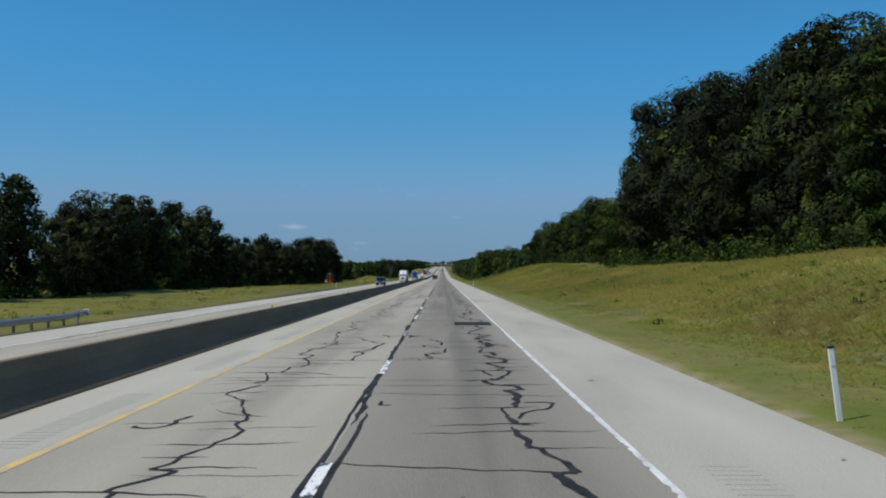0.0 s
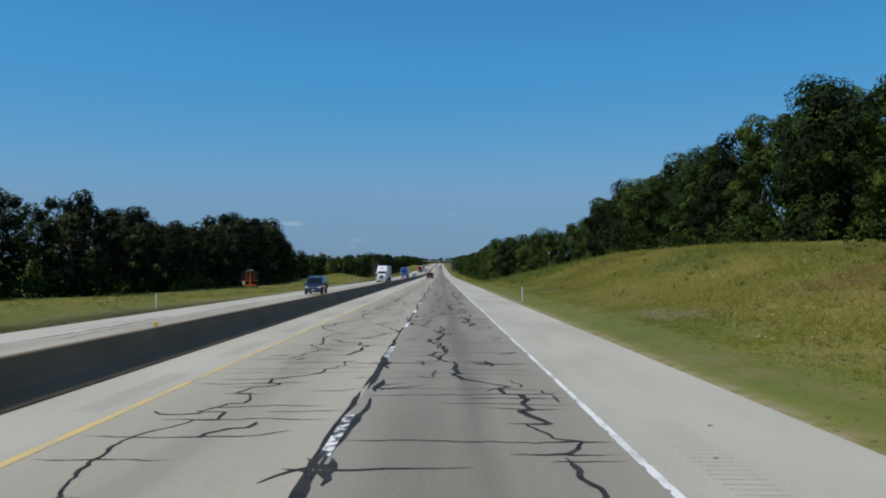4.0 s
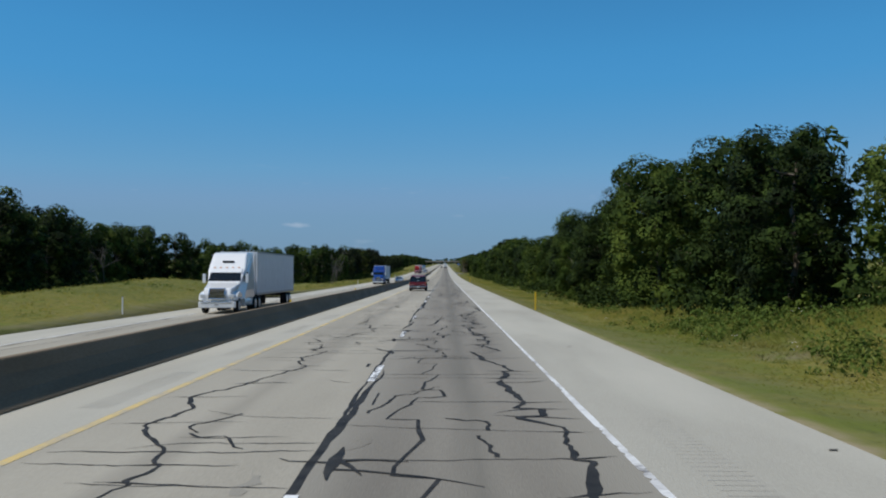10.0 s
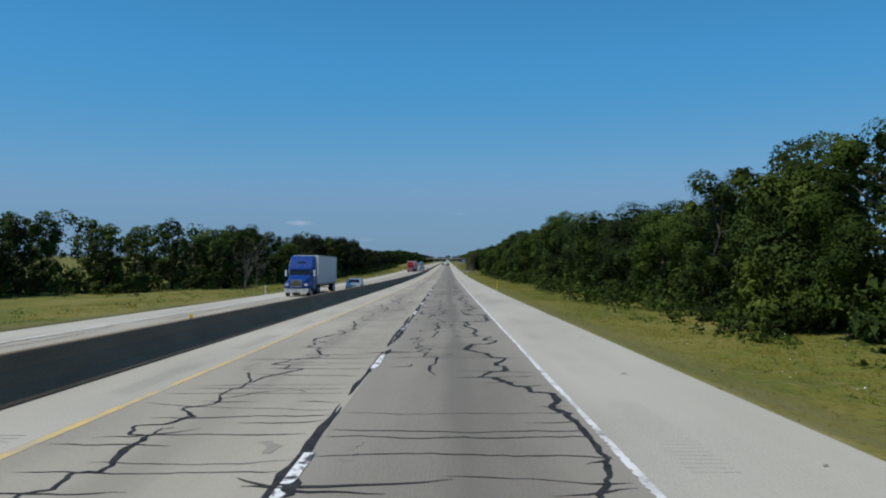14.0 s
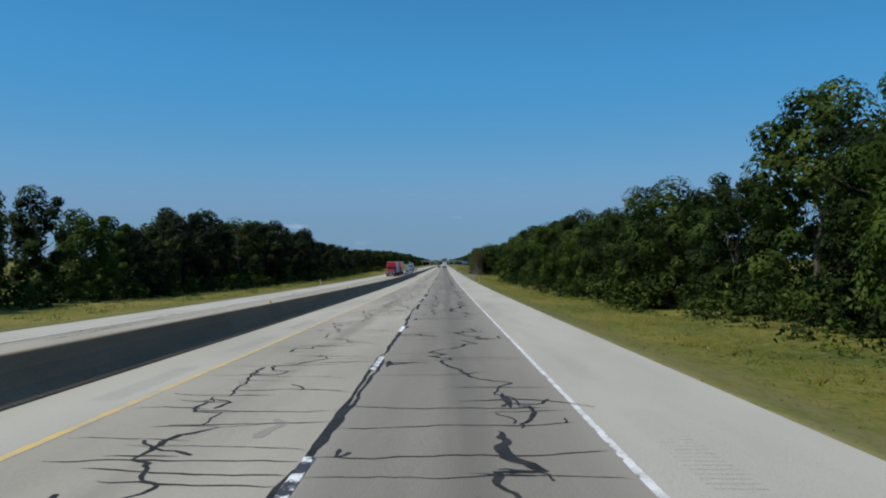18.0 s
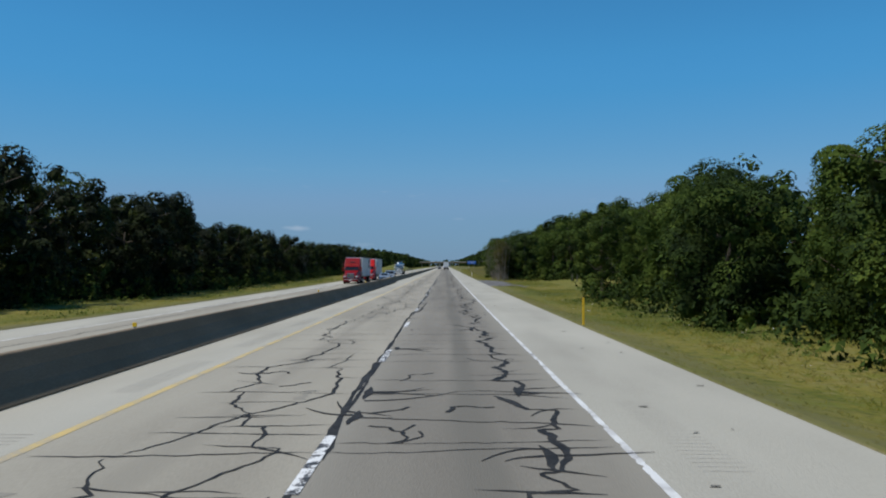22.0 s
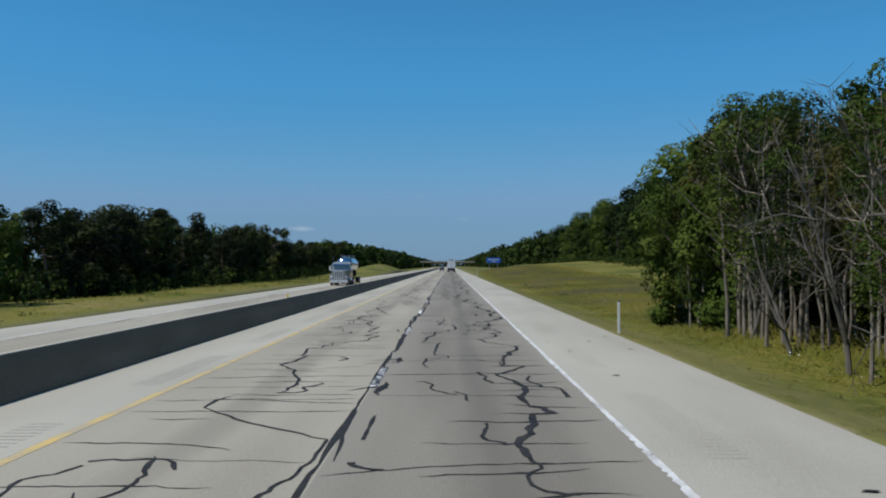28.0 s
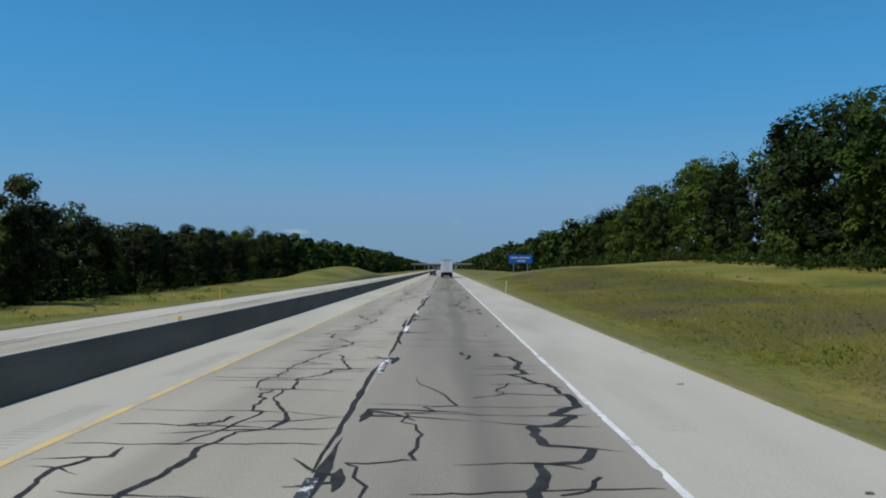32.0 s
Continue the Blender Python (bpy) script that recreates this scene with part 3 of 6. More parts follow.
for j in range(21):
    y = 703 + 2.0 * j
    reach = 6.6 + 6.4 * math.sin(math.pi * (j + 0.4) / 20.8) + rng.normal(0, 0.25)
    for i in range(9):
        x = 6.55 + (max(reach, 6.9) - 6.55) * i / 8
        gv.append((x, y, grade(y) + (-0.04 if i == 0 else land(x, y) + 0.07) - 0.14 * (i == 8 or j in (0, 20))))
for j in range(20):
    for i in range(8):
        a = j * 9 + i
        gf.append((a, a + 1, a + 10, a + 9))
tagged(new("gravel_apron", mesh_of("gravel_apron", gv, gf, GRAVEL_MAT)), "grey gravel pull-off beside the concrete shoulder", "gravel", kind="structure")

# scraps of rubber and grit on the outer shoulder
scraps = []
for _ in range(160):
    y, x = rng.uniform(6, 900), rng.uniform(3.9, 6.5)
    n, r = 5, rng.uniform(0.012, 0.045)
    ang = rng.uniform(0, 6.28)
    z = grade(y) - 0.0102 * (x - 3.66)
    for k in (0.006, 0.02):
        scraps += [(x + r * 2.4 * math.cos(ang + a), y + r * math.sin(ang + a), z + k) for a in (0.2, 1.5, 3.4, 4.9)]
tagged(new("road_debris", quads("road_debris", scraps, TAR_MAT)), "dark scraps of rubber and grit on the pale shoulder", "debris", kind="stuff")
stains = []
for _ in range(70):
    y, x = rng.uniform(6, 900), rng.choice((rng.uniform(-3.2, -0.3), rng.uniform(0.3, 3.3)))
    stains += ribbon(np.stack([x + wander(6, 0.06, 0.8), np.linspace(y, y + rng.uniform(0.4, 1.6), 6)], 1), rng.uniform(0.08, 0.22, 6), 0.0035)
tagged(new("oil_stains", quads("oil_stains", stains, DARK_LANE_MAT)), "faint dark stains along the wheel tracks", "stains", kind="stuff")

# ---- trees ----
def leaf_cards(centres, normals, size, jitter=0.38):
    """Small pointed leaf sprays: rows of corner and shading direction."""
    n = len(centres)
    d = normals + rng.normal(0, jitter, (n, 3)) + np.array([0, 0, 0.25])
    d /= np.linalg.norm(d, axis=1, keepdims=True)
    a = np.cross(d, rng.normal(0, 1, (n, 3)))
    a /= np.maximum(np.linalg.norm(a, axis=1, keepdims=True), 1e-6)
    b = np.cross(d, a)
    s = size * rng.uniform(0.55, 1.35, (n, 1))
    w = s * rng.uniform(0.5, 0.8, (n, 1))
    cards = np.stack([centres - a * s * 0.5 + b * w, centres - a * s * 0.7 - b * w, centres + a * s], 1).reshape(-1, 3)
    round_n = normals / np.maximum(np.linalg.norm(normals, axis=1, keepdims=True), 1e-6)
    return np.concatenate([cards, np.repeat(0.8 * round_n + 0.35 * d + np.array([0, 0, 0.12]), 3, 0)], 1)


def leafage(name, cards, mat):
    rows = np.concatenate(cards)
    return quads(name, rows[:, :3], mat, 3, rows[:, 3:])


def around(n, lift):
    d = rng.normal(0, 1, (n, 3)) + np.array([0, 0, lift])
    return d / np.maximum(np.linalg.norm(d, axis=1, keepdims=True), 1e-6)


def crown_points(height, radius, low, lobes, count, core=0):
    """Points and outward directions on the billows of a broad-leaved crown, and broader sprays that fill its inside."""
    centres, bigs = [], []
    for k in range(lobes):
        f = (k + rng.uniform(0.2, 0.8)) / lobes
        z = height * (low + (0.93 - low) * f)
        u = (z / height - low) / (1 - low)
        reach = radius * (0.42 + 0.58 * math.sin(math.pi * min(0.15 + 0.72 * u, 1.0)))
        ang = k * 2.4 + rng.normal(0, 0.5)
        big = radius * rng.choice((rng.uniform(0.2, 0.32), rng.uniform(0.32, 0.48)))
        r = max(reach - big, 0) * rng.uniform(0.75, 1.12)
        centres.append((r * math.cos(ang), r * math.sin(ang), z - 0.04 * height))
        bigs.append(big)
    centres, bigs = np.array(centres), np.array(bigs)

    def buried(p, own, depth):
        gap = np.linalg.norm(p[:, None, :] - centres[None], axis=2) / (bigs * depth)[None]
        gap[np.arange(len(p)), own] = 9.0
        return gap.min(1) < 1.0

    share = bigs ** 2 / (bigs ** 2).sum()
    pts, nrm, need = [], [], count
    for _ in range(4):
        own = rng.choice(lobes, int(need * 1.6) + 4, p=share)
        e = around(len(own), 0.35)
        bumps = around(lobes * 9, 0.2).reshape(lobes, 9, 3) if not pts else bumps
        near = np.einsum("ij,ikj->ik", e, bumps[own])
        best = near.argmax(1)
        swell = 0.70 + 0.34 * np.clip((near.max(1) - 0.55) / 0.45, 0, 1) ** 0.7
        p = centres[own] + e * np.array([1, 1, 0.85]) * (bigs[own] * swell * rng.uniform(0.84, 1.05, len(own)))[:, None]
        keep = ~buried(p, own, 0.66)
        pts.append(p[keep])
        nrm.append((0.7 * e + 0.7 * bumps[own, best])[keep])
        need -= int(keep.sum())
        if need < count * 0.08:
            break
    pts, nrm = np.concatenate(pts)[:int(count)], np.concatenate(nrm)[:int(count)]
    inner = np.zeros((0, 6))
    if core:
        own = np.repeat(np.arange(lobes), core)
        e = around(len(own), 0.0)
        p = centres[own] + e * np.array([1, 1, 0.85]) * (bigs[own] * rng.uniform(0.45, 0.68, len(own)))[:, None]
        keep = ~buried(p, own, 0.5)
        inner = leaf_cards(p[keep], e[keep], 0.24 * float(bigs.mean()), 0.5)
    for p in (pts, inner):
        p[:, 2] = np.maximum(p[:, 2], 0.1)
    return pts, nrm, inner


def tube(bm, path, radii, sides=7):
    rings = []
    for i, (p, r) in enumerate(zip(path, radii)):
        q = path[min(i + 1, len(path) - 1)] - path[max(i - 1, 0)]
        q.normalize()
        u = q.orthogonal().normalized()
        v = q.cross(u)
        rings.append([bm.verts.new(p + (u * math.cos(2 * math.pi * k / sides) + v * math.sin(2 * math.pi * k / sides)) * r) for k in range(sides)])
    for a, b in zip(rings, rings[1:]):
        for k in range(sides):
            bm.faces.new((a[k], a[(k + 1) % sides], b[(k + 1) % sides], b[k]))
    bm.faces.new(rings[-1])


def tree(height, radius, low, lobes, count, leaf, mat, label, stems=1, limbs=9):
    """One tree at the origin: trunk with limbs, and a crown of leaf sprays."""
    root = thing("tree", (0, 0, -500), label, "tree", "trees along the highway")
    bm = bmesh.new()
    for s in range(stems):
        off = Vector((rng.normal(0, 0.5), rng.normal(0, 0.5), 0)) if stems > 1 else Vector((0, 0, 0))
        lean = Vector((rng.normal(0, 0.05), rng.normal(0, 0.05), 1))
        n = 7
        path = [off + lean * (height * 0.86 * i / (n - 1)) + Vector((rng.normal(0, 0.06), rng.normal(0, 0.06), 0)) * i for i in range(n)]
        path[0].z = -0.4
        base = height * (0.018 if stems == 1 else 0.0072)
        tube(bm, path, [base * (1.3 if i == 0 else 1 - 0.85 * i / n) for i in range(n)])
        for k in range(limbs):
            i = rng.integers(2, n - 1)
            ang, out = k * 2.4 + rng.normal(0, 0.3), radius * rng.uniform(0.45, 0.85)
            tip = path[i] + Vector((math.cos(ang) * out, math.sin(ang) * out, height * rng.uniform(0.03, 0.16)))
            mid = path[i].lerp(tip, 0.5) + Vector((0, 0, -0.02 * height))
            tube(bm, [path[i].copy(), mid, tip], [base * 0.42, base * 0.26, base * 0.08], 5)
    part("trunk", bm, BARK_MAT if stems == 1 else PALE_BARK, root)
    pts, nrm, inner = crown_points(height, radius, low, lobes, count, 0 if stems > 1 else 48)
    me = leafage("crown", [leaf_cards(pts, nrm, leaf), inner], mat)
    crown = new("crown", me)
    crown.parent = root
    return root


OAK = "tall dark green broad-leaved tree at the wood's edge"
LIGHT = "bright green leafy tree on the grassy verge"
OLIVE = "sparse olive-green tree with thin bare grey trunks"
NEAR_KINDS = [
    tree(10, 3.9, 0.06, 40, 14500, 0.105, LEAF_MAT, OAK),
    tree(10, 3.3, 0.04, 34, 13000, 0.105, LEAF_MAT, OAK),
    tree(10, 4.4, 0.09, 46, 15500, 0.11, LEAF_MAT, OAK),
    tree(10, 2.9, 0.05, 30, 11500, 0.105, LEAF_MAT, OAK),
    tree(10, 3.6, 0.03, 36, 12500, 0.10, OLIVE_MAT, LIGHT),
]
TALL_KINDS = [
    tree(10, 3.6, 0.10, 52, 25000, 0.09, SHADED_LEAF_MAT, OAK),
    tree(10, 3.1, 0.06, 44, 23000, 0.09, SHADED_LEAF_MAT, OAK),
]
FAR_KINDS = [
    tree(10, 3.7, 0.08, 34, 5400, 0.165, LEAF_MAT, OAK),
    tree(10, 3.0, 0.05, 28, 4800, 0.16, LEAF_MAT, OAK),
    tree(10, 4.2, 0.12, 38, 5800, 0.165, LEAF_MAT, OAK),
    tree(10, 2.4, 0.10, 24, 4400, 0.16, LEAF_MAT, OAK),
    tree(10, 3.4, 0.04, 32, 5000, 0.16, OLIVE_MAT, LIGHT),
]
SHADED_KINDS = [
    tree(10, 3.8, 0.06, 36, 5600, 0.16, SHADED_LEAF_MAT, OAK),
    tree(10, 3.1, 0.04, 30, 5000, 0.16, SHADED_LEAF_MAT, OAK),
    tree(10, 4.2, 0.10, 38, 5800, 0.165, SHADED_LEAF_MAT, OAK),
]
THIN = [
    tree(10, 2.3, 0.30, 30, 5600, 0.08, OLIVE_MAT, OLIVE, stems=5, limbs=9),
    tree(10, 2.0, 0.42, 26, 4000, 0.08, DRY_MAT, OLIVE, stems=5, limbs=10),
]
R_TREE_X = table([-60, 20, 140, 180, 250, 285, 300, 310, 340, 360, 460, 500, 520, 545, 560, 590, 620, 672, 682, 695, 715, 745, 758, 768, 805, 809, 818, 832, 930, 1030, 1150, 1300], [27, 27, 29.5, 28, 28, 27, 20, 14.5, 14.5, 15.2, 15.2, 15, 17.3, 17.3, 15.8, 15.3, 14.4, 13.8, 22, 26, 28, 26, 20, 17, 17, 26, 34, 42, 47, 44, 36, 32])
R_TREE_H = table([-60, 60, 75, 95, 115, 126, 140, 147, 155, 165, 185, 205, 225, 243, 255, 272, 285, 293, 305, 315, 325, 338, 350, 358, 385, 392, 412, 417, 440, 470, 500, 512, 525, 545, 556, 565, 585, 595, 605, 620, 633, 650, 672, 690, 712, 725, 760, 770, 804, 815, 850, 870, 895, 912, 940, 956, 980, 1000, 1025, 1055, 1100, 1300], [18.6, 18.6, 20.6, 21.6, 23.7, 24.4, 23.1, 19.6, 15.3, 13.4, 13.5, 12, 12.3, 13.4, 12.7, 13.2, 11, 9.3, 9.6, 9.8, 11.4, 13.4, 12.5, 8.8, 8.9, 10.6, 10.7, 8.4, 8.8, 8.6, 8.6, 10.2, 12.2, 12.0, 10.0, 8.6, 7.7, 9.4, 10.5, 9.5, 8.4, 8.3, 8.2, 13.8, 13.6, 11.9, 11, 8.7, 9, 15.5, 20, 21.3, 18, 17.8, 18.8, 22, 20.5, 19.5, 19.5, 17, 16, 15])
L_TREE_X = table([-60, 100, 190, 230, 265, 335, 350, 375, 392, 430, 480, 520, 620, 740, 860, 930, 1050, 1150, 1300], [-43, -43, -43, -37, -39, -36, -40, -41, -47, -54, -47, -33, -31, -29.5, -29.5, -31, -37, -39, -33])
L_TREE_H = table([-60, 100, 123, 140, 170, 194, 205, 235, 268, 282, 335, 345, 352, 375, 392, 420, 450, 465, 480, 493, 505, 525, 542, 560, 588, 602, 615, 640, 660, 682, 700, 722, 750, 765, 790, 828, 850, 880, 892, 908, 925, 945, 960, 975, 985, 1030, 1120, 1300], [14.7, 14.6, 12.8, 14.1, 17.0, 16.8, 12.8, 12.2, 12.6, 14.4, 14.9, 14.6, 11.8, 10.6, 11.4, 11.3, 11.3, 8.6, 10, 12, 10.9, 9.3, 11.6, 10.9, 9.4, 9.8, 12, 12.5, 13.4, 12.4, 13.2, 11.7, 10.5, 11.4, 10, 8.7, 9.3, 10.5, 8.7, 9.9, 11.2, 10.5, 11.5, 10.7, 8.2, 10.3, 12, 14])


def place_tree(kind, x, y, h, turn):
    m = Matrix.Translation((x, y, grade(y) + land(x, y) - 0.1)) @ pose(0, 0, 0, 0, 0, turn)
    k = h / 10
    copy_thing(kind, m @ Matrix.Diagonal((k * rng.uniform(0.9, 1.15), k * rng.uniform(0.9, 1.15), k, 1)))


for side, line, tall in ((1, R_TREE_X, R_TREE_H), (-1, L_TREE_X, L_TREE_H)):
    y = 24.0
    while y < 1120:
        h = tall(y) * rng.choice((rng.uniform(0.76, 0.9), rng.uniform(0.9, 1.03), rng.uniform(0.98, 1.09)))
        x = line(y) + side * (h * 0.28 + rng.uniform(-1.0, 3.0))
        if side > 0 and 768 < y < 803:
            place_tree(THIN[int(rng.integers(0, 2))], rng.uniform(11.6, 14.0), y, h, rng.uniform(0, 360))
            y += 1.3
        else:
            pick = 4 if rng.random() < ((0.2 if y < 440 else 0.65 if 684 < y < 766 else 0.34) if side > 0 else 0.08) else int(rng.integers(0, 4))
            if side > 0:
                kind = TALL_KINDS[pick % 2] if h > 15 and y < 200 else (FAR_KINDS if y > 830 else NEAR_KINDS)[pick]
            else:
                # left trees seen from their shaded side take the darker leaf copy
                kind = SHADED_KINDS[pick % 3] if (y < 345 or y > 590) and pick < 4 else FAR_KINDS[pick]
            place_tree(kind, x, y, h, rng.uniform(0, 360))
            y += h * (rng.uniform(0.40, 0.62) if side < 0 and 375 < y < 480 else rng.uniform(0.54, 0.8) if side > 0 or y < 740 else rng.uniform(0.6, 0.95))
for x, y, h, kind in ((14.6, 673, 8.0, 1), (17.8, 360, 10.4, 3), (13.0, 801.5, 9.4, 4), (13.6, 797, 9.2, 4), (16.5, 798, 9.5, 0), (17, 792, 9.8, 1), (17, 786, 9.4, 0), (17.2, 780, 9.6, 2), (17, 774, 9.6, 1)):
    place_tree(NEAR_KINDS[kind], x, y, h, rng.uniform(0, 360))
for kind in NEAR_KINDS + TALL_KINDS + FAR_KINDS + SHADED_KINDS + THIN:
    for o in (*kind.children_recursive, kind):
        bpy.data.objects.remove(o)

DEAD_BARK = material("bleached_dead_wood", two((0.08, 0.072, 0.062), (0.17, 0.155, 0.138)), 2, 25, 0.95, 0.6, stretch=(3, 3, 0.6))


def bare_tree(x, y, h):
    root = thing("bare_tree", (x, y, grade(y) + land(x, y)), "leafless grey dead tree at the edge of the woods", "tree", "bare grey trees")
    bm = bmesh.new()

    def grow(a, d, length, r, level):
        pts = [a]
        for _ in range(4):
            d = (d + Vector(rng.normal(0, 0.12, 3))).normalized()
            pts.append(pts[-1] + d * length / 4)
        tube(bm, pts, [r * (1 - 0.17 * i) for i in range(5)], 6 if level < 2 else 4)
        if level < 3:
            for _ in range(6 if level == 0 else 4):
                i = int(rng.integers(1, 5))
                e = (d + Vector(rng.normal(0, 0.55, 3)) + Vector((0, 0, 0.1))).normalized()
                grow(pts[i].copy(), e, length * rng.uniform(0.42, 0.62), r * 0.45, level + 1)

    grow(Vector((0, 0, -0.3)), Vector((0, 0, 1)), h * 0.62, h * 0.0115, 0)
    part("trunk", bm, DEAD_BARK, root)


for x, y, h in ((-28.5, 512, 8.5), (-29.5, 517, 9.5), (-29.0, 523, 8.0), (-29.5, 800, 7.0), (24.5, 735, 5.5), (11.4, 783, 7.0), (11.5, 787, 6.5), (11.6, 778, 7.0), (11.8, 792, 6.5), (12.2, 774, 7.0), (-48, 402, 8.5)):
    bare_tree(x, y, h)

# deeper rows of the woods, and woods beyond
def wood(name, label, rows, leaf, count, y0, y1, gap):
    cards = []
    for side, line, tall in ((1, R_TREE_X, R_TREE_H), (-1, L_TREE_X, L_TREE_H)):
        for deep, more in rows:
            y = y0
            while y < y1:
                h = tall(y) * rng.uniform(0.8, 1.04) * more
                x = line(y) + side * (deep + rng.uniform(-2, 2))
                p, n, inner = crown_points(h, h * 0.38, 0.03, 13, count, 22)
                at = np.array([x, y, grade(y) + land(x, y) - 0.3])
                cards += [leaf_cards(p + at, n, leaf), inner + np.array([*at, 0, 0, 0])]
                y += gap * rng.uniform(0.7, 1.3)
    tagged(new(name, leafage(name, cards, LEAF_MAT)), label, "woods", kind="stuff")


wood("woods", "dense dark green summer woods behind the tree line", [(9.5, 1.05)], 0.3, 780, 10, 1160, 5.8)
wood("far_woods", "distant green woods lining the highway", [(4, 1.0), (14, 1.1)], 1.2, 190, 1125, 2600, 10)


def ridge():
    cards = []
    for x in np.arange(-1500, 1501, 16):
        y = 3000 + 120 * noise.noise((x * 0.002, 5, 0))
        p, n, _ = crown_points(16 + 3 * noise.noise((x * 0.01, 0, 0)), 13, 0.02, 8, 60)
        cards.append(leaf_cards(p + np.array([x, y, -2.0]), n, 4.0))
    tagged(new("far_ridge", leafage("far_ridge", cards, LEAF_MAT)), "far wooded ridge on the horizon", "woods", kind="stuff")


ridge()


def undergrowth():
    cards = []
    for side, line in ((1, R_TREE_X), (-1, L_TREE_X)):
        y = 10.0
        while y < 1150:
            x = line(y) + side * rng.uniform(-1.2, 3.0)
            h = rng.uniform(1.0, 3.0)
            p, n, _ = crown_points(h, h * 0.7, 0.0, 6, 130)
            cards.append(leaf_cards(p + np.array([x, y, grade(y) + land(x, y) - 0.1]), n, 0.15))
            h, x = rng.uniform(2.0, 3.8 if side > 0 else 5.0), line(y) + side * rng.uniform(3.0, 7.0)
            p, n, _ = crown_points(h, h * 0.7, 0.0, 5, 90)
            cards.append(leaf_cards(p + np.array([x, y, grade(y) + land(x, y) - 0.1]), n, 0.3))
            y += rng.uniform(0.9, 2.2)
    tagged(new("undergrowth", leafage("undergrowth", cards, LEAF_MAT)), "leafy undergrowth along the foot of the woods", "bushes", kind="stuff")


undergrowth()


def weeds():
    cards, dots = [], []

    def clump(x, y, h, wide, n):
        p, d, _ = crown_points(h * 0.8, h * wide * 1.7, 0.0, 5, n * 1.4)
        cards.append(leaf_cards(p + np.array([x, y, grade(y) + land(x, y) - 0.12]), d, 0.075, 0.6))

    for _ in range(320):
        y = rng.uniform(20, 330)
        clump(10 + (R_TREE_X(y) - 11) * rng.random() ** 0.6, y, rng.uniform(0.2, 0.5), 1.1, 60)
    for _ in range(520):
        y = rng.uniform(222, 312)
        clump(11 + max(R_TREE_X(y) - 11.5, 1) * rng.random() ** 0.7, y, rng.uniform(0.35, 0.8), 1.1, 90)
    for _ in range(240):
        y = rng.uniform(320, 700)
        clump(R_TREE_X(y) - rng.uniform(0.0, 2.2), y, rng.uniform(0.2, 0.5), 0.9, 45)
    for _ in range(700):
        y = rng.uniform(810, 1010)
        clump(rng.uniform(11, 34), y, rng.uniform(0.18, 0.42), 1.3, 40)
    for _ in range(500):
        y = rng.uniform(20, 1000)
        clump(rng.uniform(L_TREE_X(y), -21), y, rng.uniform(0.25, 0.7), 0.9, 40)
    tagged(new("weeds", leafage("weeds", cards, WEED_MAT)), "scattered leafy weeds on the grassy verges", "weeds", kind="stuff")
    for _ in range(420):
        y = rng.uniform(20, 1000)
        x = rng.uniform(9.5, 17)
        z = grade(y) + land(x, y) + rng.uniform(0.2, 0.45)
        p = np.array([[x, y, z]]) + rng.normal(0, 0.12, (3, 3)) * np.array([1, 1, 0.3])
        dots.append(leaf_cards(p, np.tile([0.0, -0.5, 1.0], (3, 1)), 0.026, 0.3))
    tagged(new("wildflowers", leafage("wildflowers", dots, WHITE_PAINT)), "tiny white wildflowers in the verge grass", "flowers", kind="stuff")


weeds()


def meadow(name, label, x0, x1, y0, y1, count, tall):
    """Short blades and tufts, softly lit like the sward they stand in."""
    y = np.repeat(rng.uniform(y0, y1, count), 3)
    x = np.repeat(x0 + (x1 - x0) * rng.random(count) ** 1.3, 3)
    h = tall * np.repeat(rng.uniform(0.4, 1.2, count), 3) * (0.18 + 0.82 * np.minimum(np.abs(x - x0) / 4.0, 1) ** 1.5)
    n = len(x)
    x, y = x + rng.normal(0, 0.16, n), y + rng.normal(0, 0.16, n)
    z = np.repeat([grade(b) + land(a, b) - 0.03 for a, b in zip(x[::3].tolist(), y[::3].tolist())], 3)
    ang, w = rng.uniform(-0.6, 0.6, n), 0.02 + 0.03 * rng.random(n)
    dx, dy = w * np.cos(ang), w * np.sin(ang)
    tri = np.stack([np.stack([x - dx, y - dy, z], 1), np.stack([x + dx, y + dy, z], 1), np.stack([x + rng.normal(0, 1.1, n) * h, y + rng.uniform(0.0, 1.1, n) * h, z + h], 1)], 1).reshape(-1, 3)
    up = np.tile([0.0, -0.15, 1.0], (len(tri), 1)) + np.repeat(rng.normal(0, 0.15, (n, 3)), 3, 0)
    tagged(new(name, quads(name, tri, BLADE_MAT, 3, up)), label, "grass", kind="stuff")


meadow("verge_grass", "tufts of green and yellowed grass on the verge", 6.65, 17, 8, 1000, 68000, 0.15)
meadow("verge_grass", "tufts of green grass beyond the oncoming lanes", -18.15, -30, 8, 1000, 18000, 0.2)


meadow("tall_grass", "tall grass and seed heads on the far meadow", 9.0, 31, 770, 1010, 46000, 0.42)
meadow("tall_grass", "tall dry and green grass on the cut slope", 9.3, 25, 15, 330, 42000, 0.36)


# ---- roadside furniture ----
def box(bm, x0, x1, y0, y1, z0, z1, bevel=0.0):
    v = [bm.verts.new((x, y, z)) for z in (z0, z1) for y in (y0, y1) for x in (x0, x1)]
    made = [bm.faces.new([v[i] for i in f]) for f in ((0, 2, 3, 1), (4, 5, 7, 6), (0, 1, 5, 4), (2, 6, 7, 3), (0, 4, 6, 2), (1, 3, 7, 5))]
    if bevel:
        edges = list({e for f in made for e in f.edges})
        bmesh.ops.bevel(bm, geom=edges, offset=bevel, segments=2, affect="EDGES", profile=0.6)


